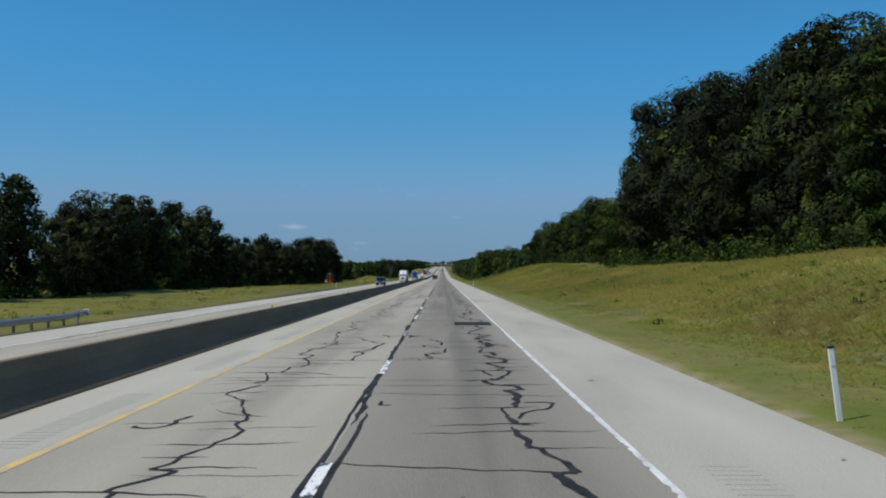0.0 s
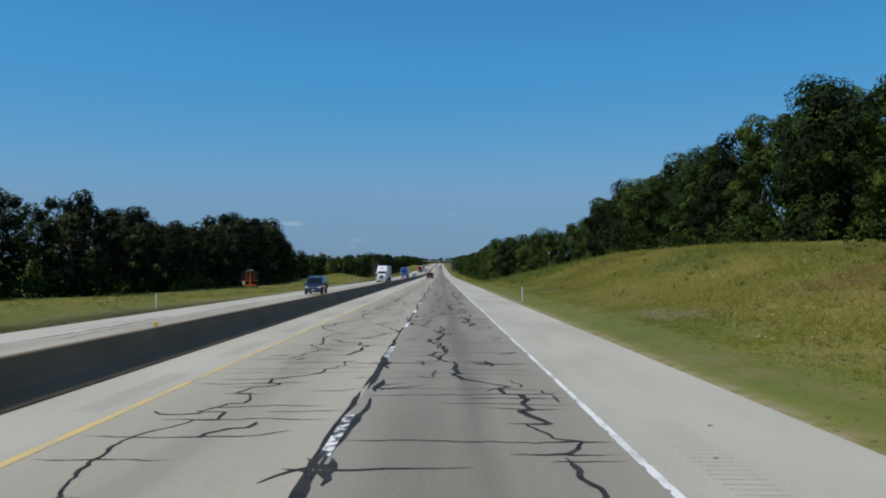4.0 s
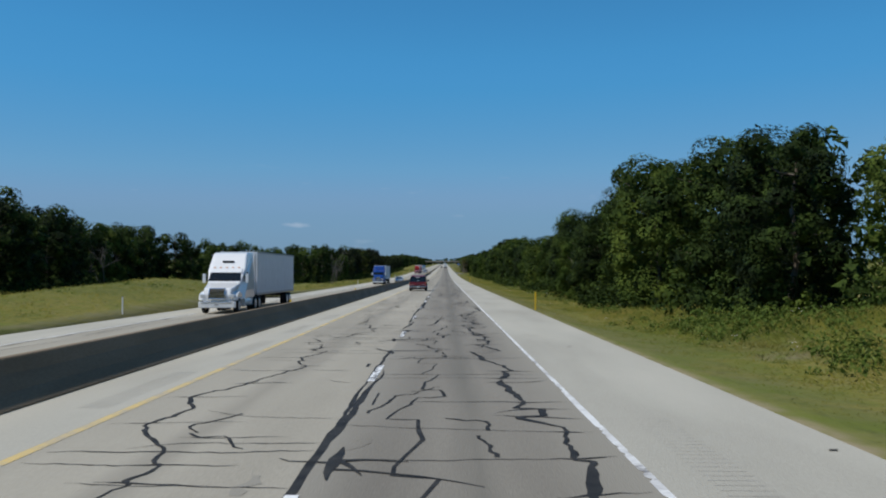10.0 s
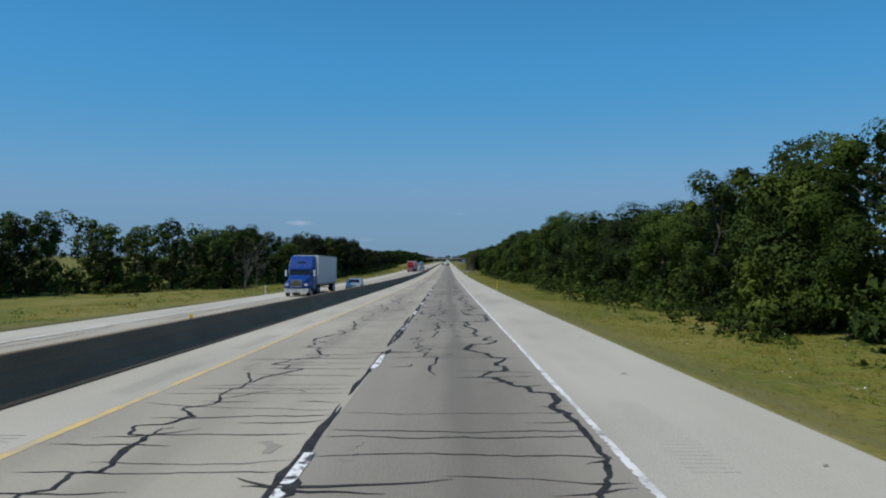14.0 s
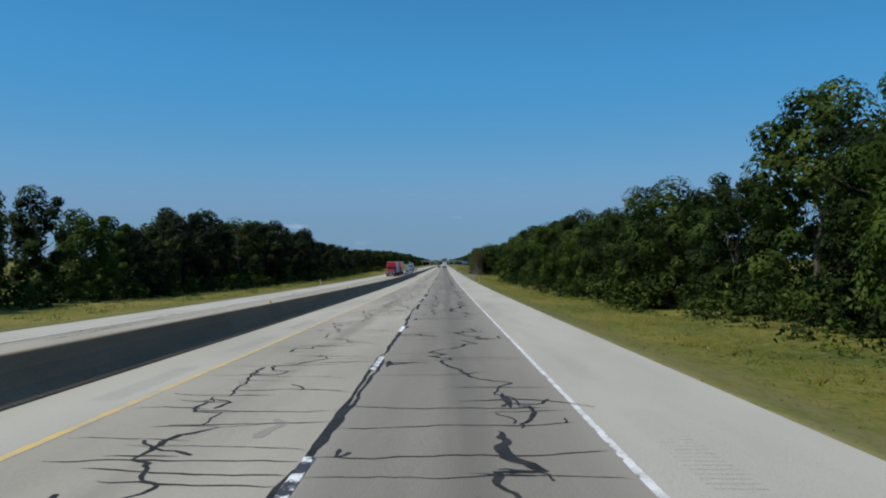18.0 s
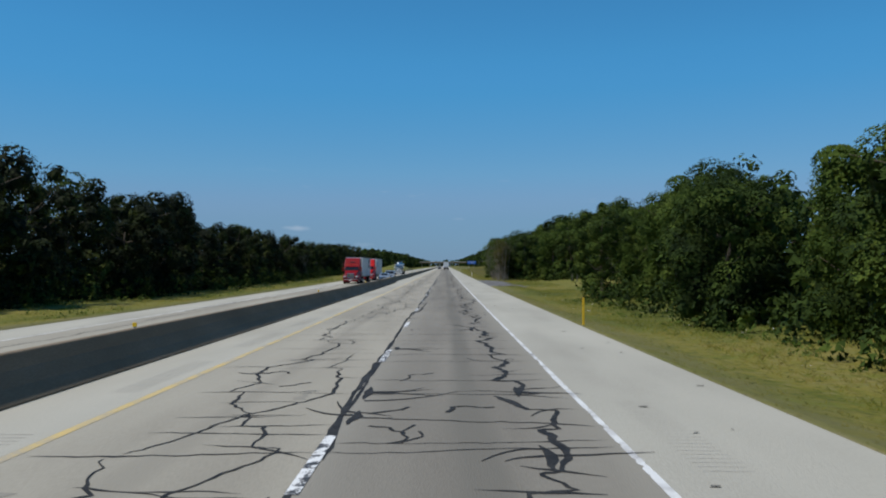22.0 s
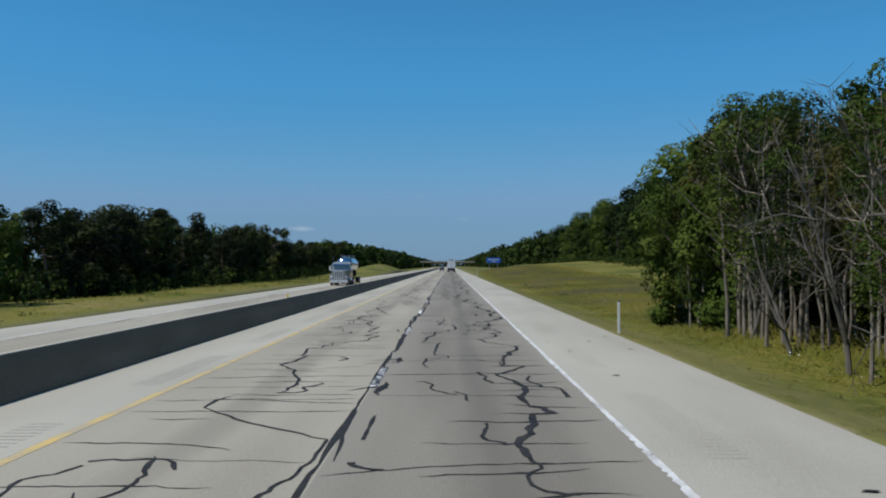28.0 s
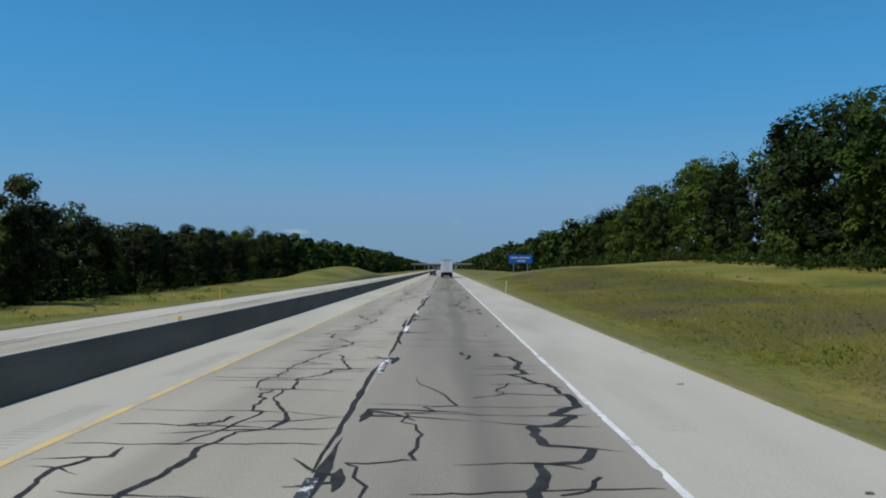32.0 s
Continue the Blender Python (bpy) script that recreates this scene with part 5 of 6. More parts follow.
def tall_wagon(name, label, category, at, turn, paint, length=5.57, width=2.0, height=1.86, van=False):
    """A big estate or van: hull, panes, lamps, bumpers, rack."""
    root = thing(name, at, label, category, turn=turn)
    L, H, W = length, height, width / 2
    belt = 1.12
    nose = 0.95 if van else 1.35

    def half(y, z):
        return W - 0.16 * max(0, z - belt) / (H - belt) - (0.10 * max(0, 0.5 - y) / 0.5) - 0.04 * (z < 0.5)

    prof = [(0.05, 0.36), (0.0, 0.62), (0.06, 0.98), (nose, 1.10), (nose + 0.72, H - 0.1), (nose + 1.1, H), (L - 0.5, H), (L - 0.16, H - 0.1), (L - 0.02, belt - 0.02), (L, 0.62), (L - 0.05, 0.40)]
    part("body", hull(prof, half, 0.045), paint, root)
    part("windscreen", end_pane((nose + 0.06, 1.16), (nose + 0.68, H - 0.14), half(1, 1.16) - 0.08, half(1, H) - 0.08, (-0.78, 0.62)), GLASS_MAT, root)
    part("rear_window", end_pane((L - 0.025, belt + 0.0), (L - 0.15, H - 0.075), half(3, belt) - 0.015, half(3, H) - 0.015, (0.98, 0.15)), GLASS_MAT, root, "dark tinted rear window")
    y0 = nose + 0.35
    cuts = [y0, nose + 1.25, nose + 2.3, L - 0.4]
    for side in (-1, 1):
        for k in range(3):
            a, b = cuts[k] + 0.05, cuts[k + 1] - 0.05
            top = [(b, H - 0.16), (a + (0.42 if k == 0 else 0), H - 0.16)]
            if k == 2:
                top[0] = (b - 0.12, H - 0.16)
            part("side_window", side_pane([(a, belt + 0.05), (b, belt + 0.05)] + top, half, side), GLASS_MAT, root)
        part("side_moulding", side_pane([(0.7, 0.62), (L - 0.5, 0.62), (L - 0.5, 0.72), (0.7, 0.72)], half, side, 0.02, 0.02), DARK_MAT, root)
        for k in (1, 2):
            part("door_handle", side_pane([(cuts[k] - 0.28, 0.98), (cuts[k] - 0.1, 0.98), (cuts[k] - 0.1, 1.02), (cuts[k] - 0.28, 1.02)], half, side, 0.03, 0.03), CHROME_MAT if not van else DARK_MAT, root)
        mx = side * (W + 0.02)
        mirror = part("mirror", block(min(mx, mx + side * 0.24), max(mx, mx + side * 0.24), nose + 0.42, nose + 0.56, 1.12, 1.34, 0.04), DARK_MAT, root)
        part("tail_lamp", block(side * W - 0.10 if side > 0 else side * W - 0.012, side * W + 0.012 if side > 0 else side * W + 0.10, L - 0.09, L + 0.012, 0.72, 0.88, 0.012), RED_LAMP, root)
        part("indicator_lamp", block(side * W - 0.10 if side > 0 else side * W - 0.012, side * W + 0.012 if side > 0 else side * W + 0.10, L - 0.09, L + 0.012, 0.985, 1.08, 0.012), AMBER_LAMP, root)
        part("reversing_lamp", block(side * W - 0.10 if side > 0 else side * W - 0.012, side * W + 0.012 if side > 0 else side * W + 0.10, L - 0.09, L + 0.011, 0.885, 0.98, 0.012), DARK_MAT, root)
        part("headlamp", block(side * 0.72 - 0.17, side * 0.72 + 0.17, -0.015, 0.08, 0.72, 0.92, 0.02), LAMP_MAT, root)
        for y in (0.95, L - 1.15):
            part("wheel_arch", bar((side * (W - 0.03), y, 0.40), (side * (W + 0.004), y, 0.40), 0.46, 24), FRAME_MAT, root)
            wheel(root, side * (W - 0.10), y, 0.385, 0.26)
        if not van:
            part("roof_rail", bar((side * 0.62, nose + 1.5, H + 0.045), (side * 0.62, L - 0.8, H + 0.045), 0.022), DARK_MAT, root)
            for y in (nose + 1.5, (nose + L) / 2, L - 0.8):
                part("rail_foot", bar((side * 0.62, y, H - 0.01), (side * 0.62, y, H + 0.045), 0.02), DARK_MAT, root)
    if not van:
        for y in (nose + 1.9, L - 1.3):
            part("cross_bar", bar((-0.62, y, H + 0.07), (0.62, y, H + 0.07), 0.018), DARK_MAT, root)
    part("grille", block(-0.5, 0.5, -0.02, 0.05, 0.70, 0.92, 0.015), DARK_MAT, root)
    part("grille_bar", block(-0.5, 0.5, -0.035, -0.021, 0.79, 0.83, 0.004), CHROME_MAT, root)
    part("front_bumper", block(-W + 0.06, W - 0.06, -0.10, 0.16, 0.40, 0.62, 0.04), CHROME_MAT if not van else paint, root)
    rear = part("rear_bumper", block(-W + 0.01, W - 0.01, L - 0.12, L + 0.14, 0.46, 0.64, 0.035), BUMPER_CHROME, root, "dented chrome rear bumper")
    part("bumper_step", block(-W + 0.06, W - 0.06, L - 0.05, L + 0.12, 0.661, 0.68, 0.004), DARK_MAT, rear)
    plate(root, L + 0.142, 0.55, 0.012)
    plate(root, -0.102, 0.50, -0.012)
    part("tailgate_handle", block(-0.11, 0.11, L - 0.015, L + 0.02, 0.80, 0.88, 0.012), DARK_MAT, root)
    part("tailgate_seam", block(-W + 0.14, W - 0.14, L + 0.0, L + 0.006, 0.695, 0.705), FRAME_MAT, root)
    for x0, x1, z in ((-0.78, -0.5, 0.80), (-0.78, -0.62, 0.85), (0.45, 0.8, 0.80)):
        part("badge", block(x0, x1, L - 0.005, L + 0.006, z - 0.014, z + 0.014), CHROME_MAT, root)
    part("hitch", block(-0.05, 0.05, L + 0.02, L + 0.24, 0.34, 0.40, 0.01), FRAME_MAT, root)
    part("hitch_bar", bar((-0.35, L - 0.02, 0.40), (0.35, L - 0.02, 0.40), 0.04), FRAME_MAT, root)
    part("underbody", block(-W + 0.12, W - 0.12, 0.3, L - 0.25, 0.26, 0.46), FRAME_MAT, root)
    if not van:
        part("window_sticker", end_pane((L - 0.106, H - 0.235), (L - 0.118, H - 0.17), 0.24, 0.24, (0.98, 0.15), 0.002), WHITE_SIGN, root, "white lettering sticker shown as a bar")
        part("window_sticker", end_pane((L - 0.045, belt + 0.10), (L - 0.052, belt + 0.15), 0.09, 0.09, (0.98, 0.15), 0.002), WHITE_SIGN, root)
        part("wiper", bar((-0.1, L + 0.012, belt + 0.03), (0.42, L - 0.005, belt + 0.09), 0.012), DARK_MAT, root)
        part("brake_lamp", end_pane((L - 0.155, H - 0.115), (L - 0.17, H - 0.075), 0.2, 0.2, (0.9, 0.4), 0.01), RED_LAMP, root)
    return root


def sedan(label, at, turn, paint, group=""):
    root = thing("car", at, label, "car", group, turn=turn)
    L, W, belt, H = 4.8, 0.9, 0.92, 1.43

    def half(y, z):
        return W - 0.20 * max(0, z - belt) / (H - belt) - 0.14 * max(0, 0.6 - y) / 0.6 - 0.10 * max(0, y - L + 0.5) / 0.5

    prof = [(0.08, 0.26), (0.0, 0.50), (0.10, 0.70), (1.15, 0.90), (1.95, 1.36), (2.4, H), (3.1, H), (3.5, 1.36), (4.15, 1.0), (4.72, 0.94), (L, 0.60), (4.72, 0.28)]
    part("body", hull(prof, half, 0.05), paint, root)
    part("windscreen", end_pane((1.24, 0.95), (1.88, 1.32), 0.68, 0.56, (-0.5, 0.86)), GLASS_MAT, root)
    part("rear_window", end_pane((4.08, 1.04), (3.55, 1.33), 0.66, 0.56, (0.5, 0.86)), GLASS_MAT, root)
    for side in (-1, 1):
        part("side_window", side_pane([(1.55, 0.96), (2.55, 0.96), (2.55, 1.33), (2.05, 1.33)], half, side), GLASS_MAT, root)
        part("side_window", side_pane([(2.63, 0.96), (3.75, 0.98), (3.42, 1.32), (2.63, 1.33)], half, side), GLASS_MAT, root)
        part("headlamp", block(side * 0.58 - 0.17, side * 0.58 + 0.17, 0.0, 0.2, 0.56, 0.70, 0.03), LAMP_MAT, root)
        part("tail_lamp", block(side * 0.6 - 0.15, side * 0.6 + 0.15, L - 0.16, L - 0.03, 0.68, 0.84, 0.03), RED_LAMP, root)
        part("mirror", block(side * 0.95 - 0.09, side * 0.95 + 0.09, 1.6, 1.72, 0.94, 1.06, 0.03), paint, root)
        for y in (0.92, 3.75):
            part("wheel_arch", bar((side * (W - 0.05), y, 0.33), (side * (W + 0.004), y, 0.33), 0.38, 22), FRAME_MAT, root)
            wheel(root, side * (W - 0.09), y, 0.32, 0.2)
    part("grille", block(-0.36, 0.36, -0.012, 0.1, 0.56, 0.68, 0.02), DARK_MAT, root)
    part("air_intake", block(-0.5, 0.5, 0.0, 0.2, 0.30, 0.42, 0.02), DARK_MAT, root)
    plate(root, -0.013, 0.48, -0.01)
    plate(root, L + 0.003, 0.6, 0.01)
    return root


def trailer_box(root, y0, length, logo):
    y1 = y0 + length
    body = part("trailer", block(-1.29, 1.29, y0, y1, 1.12, 4.08, 0.02), TRAILER_WHITE, root, "white ribbed box trailer")
    for side in (-1, 1):
        x = side * 1.292
        for z0, z1 in ((1.05, 1.2), (4.0, 4.1)):
            part("rail", block(min(x, x + side * 0.03), max(x, x + side * 0.03), y0, y1, z0, z1), STEEL_MAT, body)
        for k in range(1, int(length / 1.22)):
            y = y0 + 1.22 * k
            part("rib", block(min(x, x + side * 0.005), max(x, x + side * 0.005), y - 0.03, y + 0.03, 1.21, 3.99), TRAILER_WHITE, body)
        part("landing_leg", block(side * 0.75 - 0.06, side * 0.75 + 0.06, y0 + 2.6, y0 + 2.75, 0.25, 1.11), FRAME_MAT, body)
        for y in (y1 - 3.3, y1 - 2.05):
            for x in (0.93, 1.2):
                wheel(root, side * x, y, 0.5, 0.25, WHITE_BODY if x > 1 else FRAME_MAT)
        part("door_bar", bar((side * 0.35, y1 + 0.02, 1.2), (side * 0.35, y1 + 0.02, 4.0), 0.02, 6), STEEL_MAT, body)
        part("tail_lamp", block(side * 1.05 - 0.12, side * 1.05 + 0.12, y1, y1 + 0.03, 1.0, 1.1), RED_LAMP, body)
        part("bumper_strut", block(side * 0.5 - 0.04, side * 0.5 + 0.04, y1 - 0.15, y1 - 0.08, 0.55, 1.11), FRAME_MAT, body)
    part("door_seam", block(-0.012, 0.012, y1, y1 + 0.006, 1.15, 4.05), FRAME_MAT, body)
    part("door_frame", block(-1.29, 1.29, y1 + 0.001, y1 + 0.03, 3.95, 4.08), STEEL_MAT, body)
    part("rear_sill", block(-1.29, 1.29, y1 + 0.001, y1 + 0.04, 1.12, 1.24), FRAME_MAT, body)
    part("rear_guard", block(-1.1, 1.1, y1 - 0.16, y1 - 0.06, 0.45, 0.56), FRAME_MAT, body)
    part("bogie", block(-0.8, 0.8, y1 - 4.0, y1 - 1.3, 0.75, 1.11), FRAME_MAT, body)
    if logo == "oval":
        bm = bmesh.new()
        ring = [(0.9 * math.cos(a) * 1.0, 0.55 * math.sin(a)) for a in np.linspace(0.6, 6.0, 28)]
        for (a, b), (c, d) in zip(ring, ring[1:]):
            k = 0.84
            vs = [bm.verts.new((1.306, y0 + 2.6 + q, 3.1 + r)) for q, r in ((a, b), (c, d), (c * k, d * k * 0.9), (a * k, b * k * 0.9))]
            bm.faces.new(vs)
        part("logo", bm, LOGO_BLUE, body, "dark blue open oval ring")
        part("logo_bar", block(1.302, 1.306, y0 + 1.9, y0 + 3.6, 2.95, 3.25), LOGO_BLUE, body)
        part("logo_bar", block(1.302, 1.306, y0 + 2.2, y0 + 3.6, 2.72, 2.82), LOGO_BLUE, body)
    elif logo == "square":
        part("logo", block(1.302, 1.306, y1 - 4.6, y1 - 1.5, 2.4, 3.8), LOGO_GREY, body, "grey square panel")
        part("logo_bar", block(1.3065, 1.309, y1 - 4.2, y1 - 1.9, 2.9, 3.15), WHITE_SIGN, body)


def tractor(root, paint, style):
    """A sleeper tractor; style sloped or square."""
    def half(y, z):
        if y < 2.0:
            return 0.86 + 0.22 * y / 2.0
        return 1.22 - 0.10 * max(0, z - 3.0)

    if style == "sloped":
        prof = [(0.16, 0.75), (0.10, 1.2), (0.30, 1.62), (1.95, 1.98), (2.55, 2.75), (2.75, 2.9), (3.55, 3.85), (3.9, 3.98), (5.7, 4.0), (5.75, 0.9), (2.1, 0.9)]
        glass = ((2.02, 2.06), (2.5, 2.70), (-0.8, 0.6))
    else:
        prof = [(0.16, 0.75), (0.10, 1.95), (0.22, 2.0), (2.25, 2.08), (2.45, 2.75), (2.6, 2.82), (3.6, 2.9), (3.75, 3.1), (5.7, 3.12), (5.75, 0.9), (2.1, 0.9)]
        glass = ((2.29, 2.16), (2.43, 2.66), (-0.95, 0.3))
    part("cab", hull(prof, half, 0.10 if style == "sloped" else 0.06), paint, root)
    lo, hi, out = glass
    for side in (-1, 1):
        if style == "square":
            part("windscreen", shifted(end_pane(lo, hi, 0.52, 0.50, out), side * 0.54), GLASS_MAT, root)
        part("side_window", side_pane([(2.75, 2.05), (3.45, 2.05), (3.45, 2.65), (2.95, 2.65)], half, side), GLASS_MAT, root)
        part("door_seam", side_pane([(3.62, 1.0), (3.64, 1.0), (3.64, 2.75), (3.62, 2.75)], half, side, 0.004, 0.004), FRAME_MAT, root)
        arm = part("mirror", block(side * 1.42 - 0.10, side * 1.42 + 0.10, 2.30, 2.42, 1.95, 2.55, 0.03), paint if paint in (RED_PAINT, DARK_RED_PAINT) else WHITE_BODY, root)
        part("mirror_arm", bar((side * 1.18, 2.5, 2.5), (side * 1.40, 2.37, 2.5), 0.02), FRAME_MAT, arm)
        part("headlamp", block(side * 0.92 - 0.17, side * 0.92 + 0.17, 0.10, 0.5, 1.02, 1.25, 0.05), LAMP_MAT, root)
        part("fender", hull([(0.35, 0.85), (0.5, 1.25), (1.2, 1.42), (1.9, 1.2), (2.05, 0.85), (1.75, 0.85), (1.55, 1.1), (0.9, 1.1), (0.65, 0.85)], lambda y, z: 0.2, 0.02), paint, root).location.x = side * 1.03
        part("fuel_tank", bar((side * 0.98, 2.5, 0.72), (side * 0.98, 4.1, 0.72), 0.30, 18), CHROME_MAT if style == "square" else paint, root)
        part("step", block(side * 1.12 - 0.12, side * 1.12 + 0.12, 2.6, 3.3, 0.38, 0.42), STEEL_MAT, root)
        part("side_skirt", block(side * 1.15 - 0.04, side * 1.15 + 0.04, 4.2, 5.7, 0.45, 0.9, 0.02), paint if style == "sloped" else STEEL_MAT, root)
        wheel(root, side * 1.02, 1.25, 0.5, 0.3, ALLOY_MAT)
        for y in (5.6, 6.9):
            for x in (0.90, 1.18):
                wheel(root, side * x, y, 0.5, 0.26, ALLOY_MAT)
        if style == "square":
            part("exhaust_stack", bar((side * 1.16, 3.75, 1.3), (side * 1.16, 3.75, 4.05), 0.075, 12), CHROME_MAT, root)
            part("heat_shield", bar((side * 1.16, 3.75, 1.6), (side * 1.16, 3.75, 2.7), 0.11, 12), CHROME_MAT, root)
    part("chassis", block(-0.45, 0.45, 0.4, 7.6, 0.62, 0.88), FRAME_MAT, root)
    if style == "square":
        grille = part("grille", block(-0.56, 0.56, 0.02, 0.12, 0.92, 1.98, 0.02), BRIGHT_TRIM, root, "tall bright metal grille")
        for k in range(4):
            x = -0.38 + 0.25 * k
            part("slot", block(x - 0.07, x + 0.07, 0.012, 0.019, 1.04, 1.86), DARK_MAT, grille)
        part("sun_visor", hull([(2.15, 2.74), (2.10, 2.69), (2.5, 2.85)], lambda y, z: 1.1, 0.01), CHROME_MAT, root)
    else:
        grille = part("grille", hull([(0.05, 0.95), (0.02, 1.2), (0.22, 1.58), (0.30, 1.5), (0.16, 0.95)], lambda y, z: 0.50, 0.02), DARK_MAT, root)
        for k in range(6):
            z = 1.0 + 0.09 * k
            part("slat", block(-0.47, 0.47, 0.0 - 0.01 + 0.04 * max(0, k - 2), 0.02 + 0.04 * max(0, k - 2), z, z + 0.03), CHROME_MAT, grille)
        part("windscreen", end_pane(lo, hi, 1.06, 1.0, out), GLASS_MAT, root)
        part("sun_visor", hull([(2.40, 2.70), (2.36, 2.62), (2.74, 2.90), (2.72, 2.93)], lambda y, z: 1.05, 0.01), paint, root)
        for a, b in (((-0.54, 0.0, 0.98), (-0.5, 0.0, 1.2)), ((0.54, 0.0, 0.98), (0.5, 0.0, 1.2)), ((-0.5, 0.0, 1.2), (-0.5, 0.22, 1.6)), ((0.5, 0.0, 1.2), (0.5, 0.22, 1.6)), ((-0.5, 0.21, 1.6), (0.5, 0.21, 1.6)), ((-0.54, 0.0, 0.97), (0.54, 0.0, 0.97))):
            part("surround", bar(a, b, 0.035), CHROME_MAT, grille)
        part("lower_bumper_bar", block(-1.0, 1.0, -0.035, 0.1, 0.66, 0.76, 0.02), CHROME_MAT, root)
        for side in (-1, 1):
            part("side_extender", block(side * 1.2 - 0.03, side * 1.2 + 0.03, 5.72, 6.05, 1.3, 3.95, 0.01), WHITE_BODY, root, "pale fairing behind the sleeper")
        part("roof_vent", block(-0.38, 0.38, 3.02, 3.2, 3.28, 3.42, 0.02), DARK_MAT, root)
    part("front_bumper", block(-1.16, 1.16, -0.02, 0.4, 0.38, 0.78, 0.06), BRIGHT_TRIM if style == "square" or paint is BLUE_PAINT else paint, root)
    for k in range(5):
        x = -0.8 + 0.4 * k
        yy, zz = (2.72, 2.95) if style == "sloped" else (2.62, 2.86)
        part("marker_lamp", block(x - 0.05, x + 0.05, yy - 0.05, yy + 0.05, zz - 0.02, zz + 0.04, 0.01), AMBER_LAMP, root)
    for side in (-1, 1):
        part("wiper", bar((side * 0.15, lo[0] - 0.03, lo[1] + 0.0), (side * 0.7, lo[0] + 0.12, lo[1] + 0.24), 0.012), DARK_MAT, root)
    plate(root, -0.022, 0.58, -0.01)


def shifted(bm, dx):
    for v in bm.verts:
        v.co.x += dx
    return bm


def semi(label, y, paint, style="sloped", logo="", x=-13.0, turn=0, trailer=True):
    root = thing("semi_truck", (x, y, grade(y) + opp(x) + 0.006), label, "truck", "trucks on the highway", turn=turn)
    root.matrix_basis = Matrix.Translation((x, y, grade(y) + opp(x) + 0.006)) @ pose(0, 0, 0, math.degrees(math.atan((grade(y + 10) - grade(y)) / 10)), 0, turn)
    tractor(root, paint, style)
    if trailer:
        trailer_box(root, 6.15, 15.2, logo)
    return root


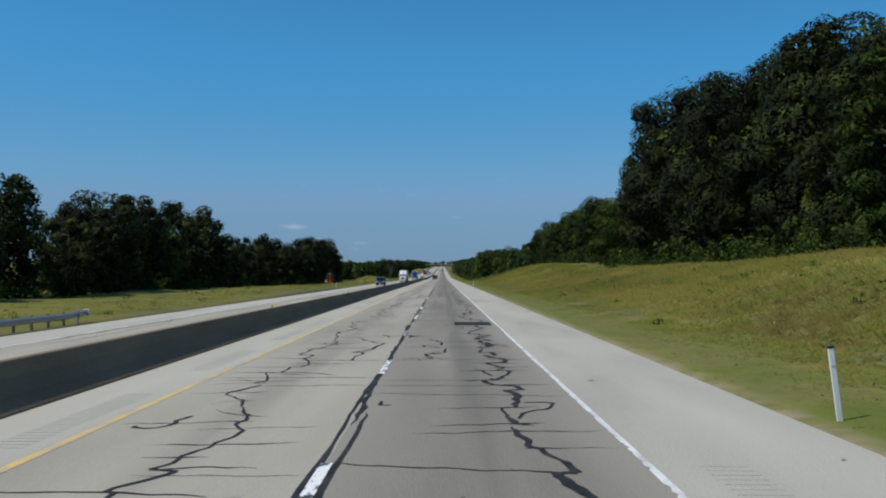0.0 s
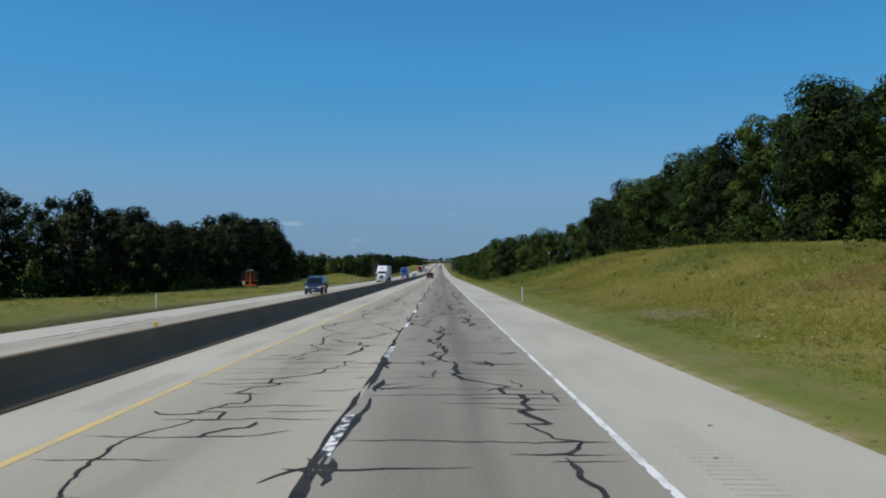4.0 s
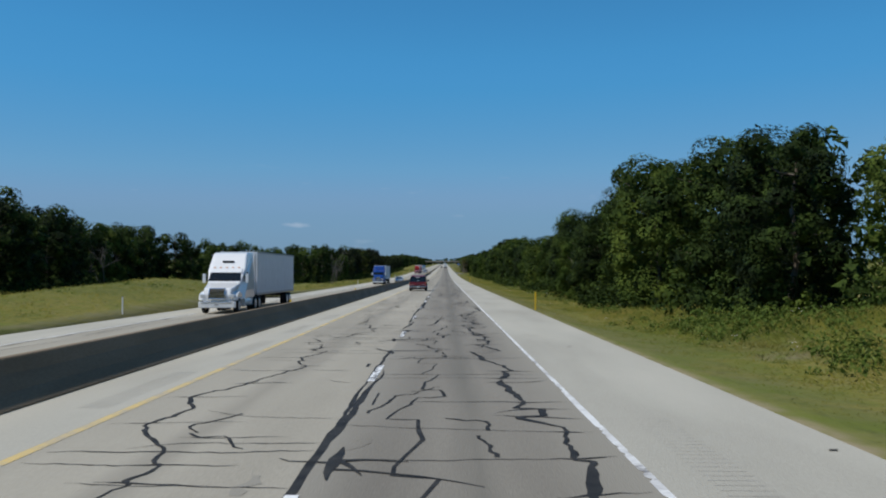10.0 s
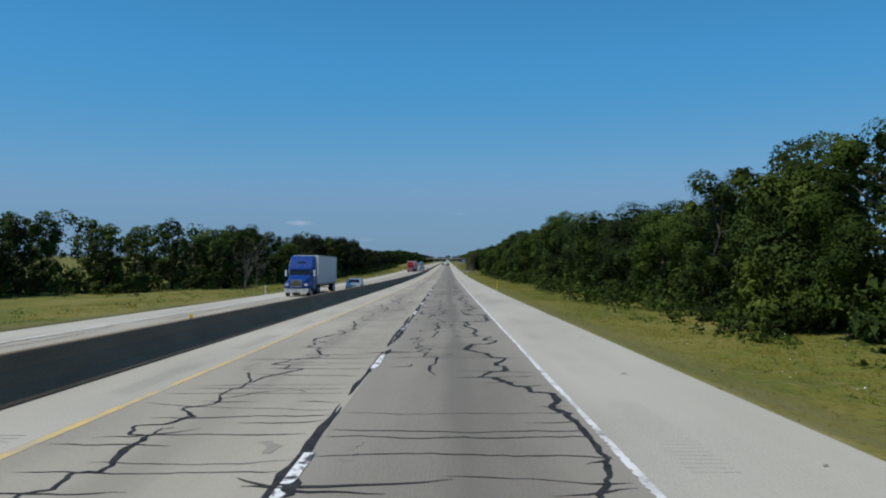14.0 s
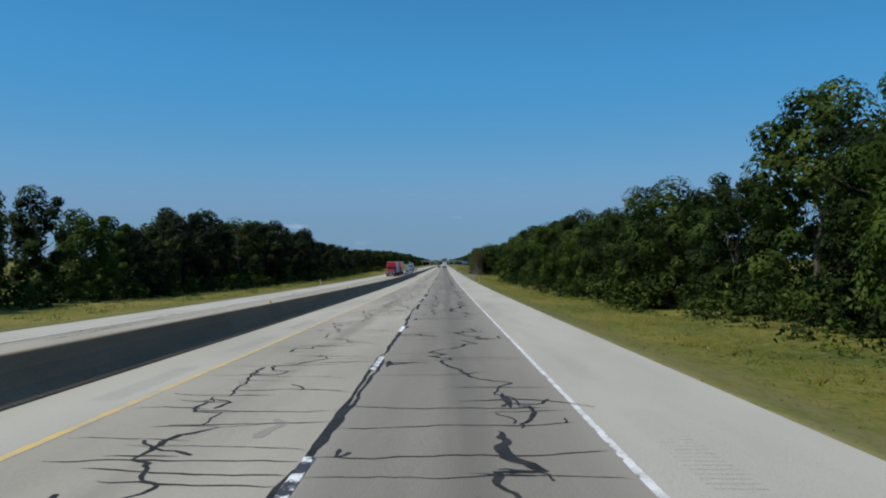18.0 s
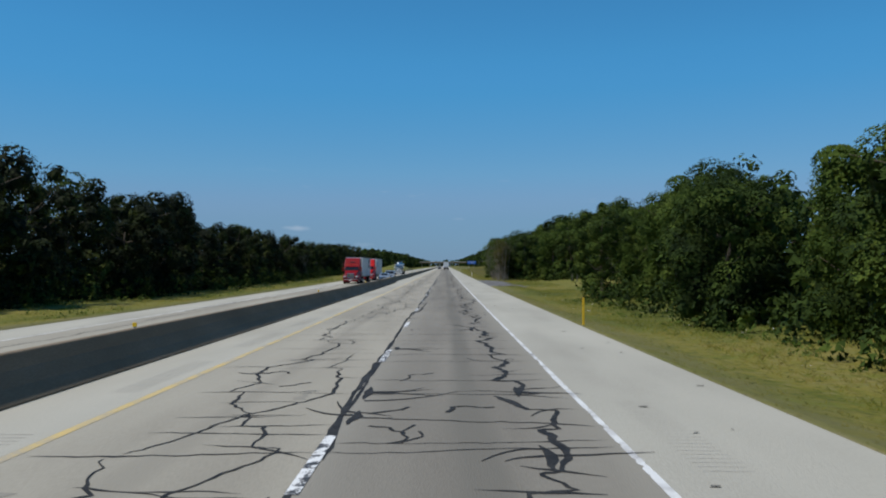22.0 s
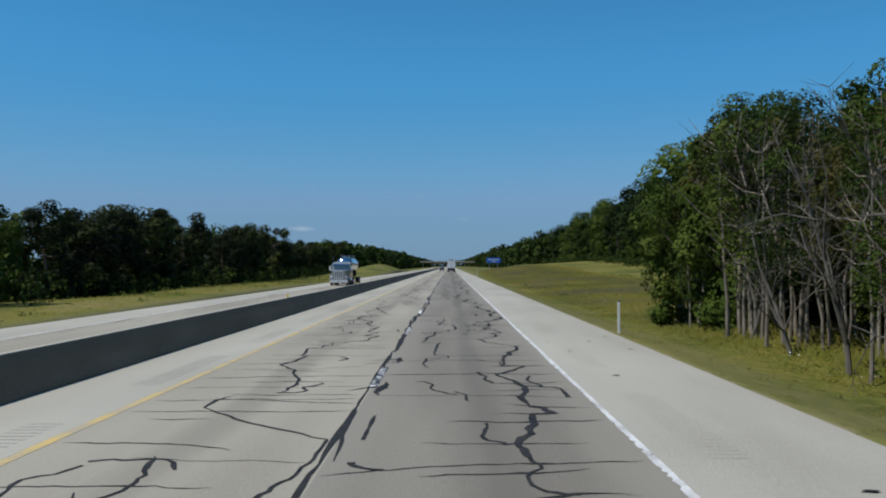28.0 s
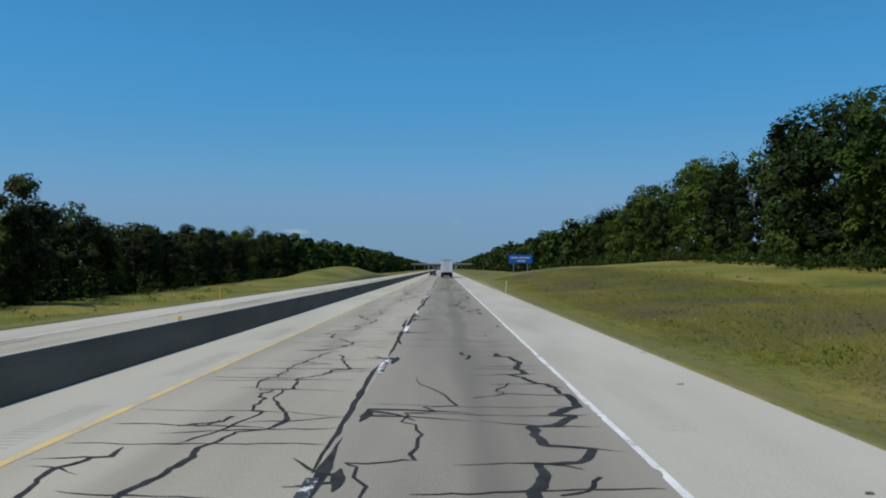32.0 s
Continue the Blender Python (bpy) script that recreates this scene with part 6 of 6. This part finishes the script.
def tanker(y):
    root = semi("silver-grey tractor with a polished dry-bulk tank trailer", y, GREY_TRUCK, "square", trailer=False)
    bm = bmesh.new()
    n, rings = 24, []
    for yy, r, drop in ((5.9, 0.35, 0), (6.05, 0.75, 0), (6.4, 0.95, 0), (7.6, 1.0, 0.5), (8.8, 1.0, 0.0), (10.0, 1.0, 0.5), (11.2, 1.0, 0.0), (12.4, 1.0, 0.5), (13.4, 1.0, 0), (14.6, 0.95, 0), (14.95, 0.75, 0), (15.1, 0.35, 0)):
        ring = []
        for i in range(n):
            a = 2 * math.pi * i / n
            z = r * math.sin(a)
            ring.append(bm.verts.new((r * math.cos(a) * 1.15 * (1 - 0.5 * drop * max(0, -math.sin(a))), yy, 2.75 + (z if z > 0 else z * (1 + drop * 0.75)))))
        rings.append(ring)
    for a, b in zip(rings, rings[1:]):
        for i in range(n):
            bm.faces.new((a[i], a[(i + 1) % n], b[(i + 1) % n], b[i]))
    bm.faces.new(rings[0])
    bm.faces.new(rings[-1])
    bmesh.ops.recalc_face_normals(bm, faces=bm.faces)
    for f in bm.faces:
        f.smooth = True
    tank = part("tank", bm, TANK_MAT, root, "polished metal tank with three hoppers")
    part("trailer_frame", block(-0.5, 0.5, 6.2, 15.6, 0.95, 1.25), FRAME_MAT, root)
    for yy in (6.6, 8.9, 11.2, 13.5):
        part("saddle", block(-0.9, 0.9, yy - 0.06, yy + 0.06, 1.2, 1.95), FRAME_MAT, tank)
    for yy in (7.6, 10.0, 12.4):
        part("hatch", bar((0, yy, 3.7), (0, yy, 3.88), 0.32, 16), STEEL_MAT, tank)
    for side in (-1, 1):
        part("walkway_rail", bar((side * 0.55, 6.6, 4.0), (side * 0.55, 14.4, 4.0), 0.025), STEEL_MAT, tank)
        for yy in (6.6, 8.8, 11.2, 13.2, 14.4):
            part("rail_post", bar((side * 0.55, yy, 3.58), (side * 0.55, yy, 4.0), 0.02), STEEL_MAT, tank)
        for yy in (13.6, 14.85):
            for x in (0.92, 1.19):
                wheel(root, side * x, yy, 0.5, 0.25, ALLOY_MAT)
        part("mud_guard", block(side * 1.05 - 0.2, side * 1.05 + 0.2, 12.9, 15.6, 1.08, 1.13, 0.01), STEEL_MAT, root)


def on_lane(x, y, low=0.0):
    return (x, y, grade(y) + low + 0.006)


tall_wagon("suv", "maroon full-size suv with dark windows and chrome bumper", "car", on_lane(-1.72, 383.0), 180, MAROON_PAINT)
tall_wagon("van", "dark navy blue van on the oncoming carriageway", "van", on_lane(-13.0, 209.5, opp(-13)), 0, NAVY_PAINT, length=5.6, height=2.0, van=True)
semi("white sleeper tractor with a white box trailer", 328, WHITE_BODY)
semi("blue sleeper tractor with a white box trailer", 466, BLUE_PAINT)
semi("dark red sleeper tractor with a white box trailer", 735, DARK_RED_PAINT, logo="square")
semi("bright red sleeper tractor with a white box trailer", 764, RED_PAINT, logo="oval")
tanker(877)
sedan("silver four-door car on the oncoming carriageway", on_lane(-9.4, 484, opp(-9.4)), 0, SILVER_PAINT, "cars on the highway")
sedan("silver four-door car beside a red truck", on_lane(-9.4, 757, opp(-9.4)), 0, SILVER_PAINT, "cars on the highway")
tall_wagon("suv", "silver suv on the oncoming carriageway", "car", on_lane(-9.3, 771, opp(-9.3)), 0, SILVER_PAINT, length=4.8, width=1.9, height=1.75)
semi("white box trailer truck in the driving lane", 1095, WHITE_BODY, x=1.9, turn=180).location.z = grade(1095) + 0.006
sedan("black four-door car in the passing lane", on_lane(-1.7, 1115), 180, BLACK_PAINT, "cars on the highway")
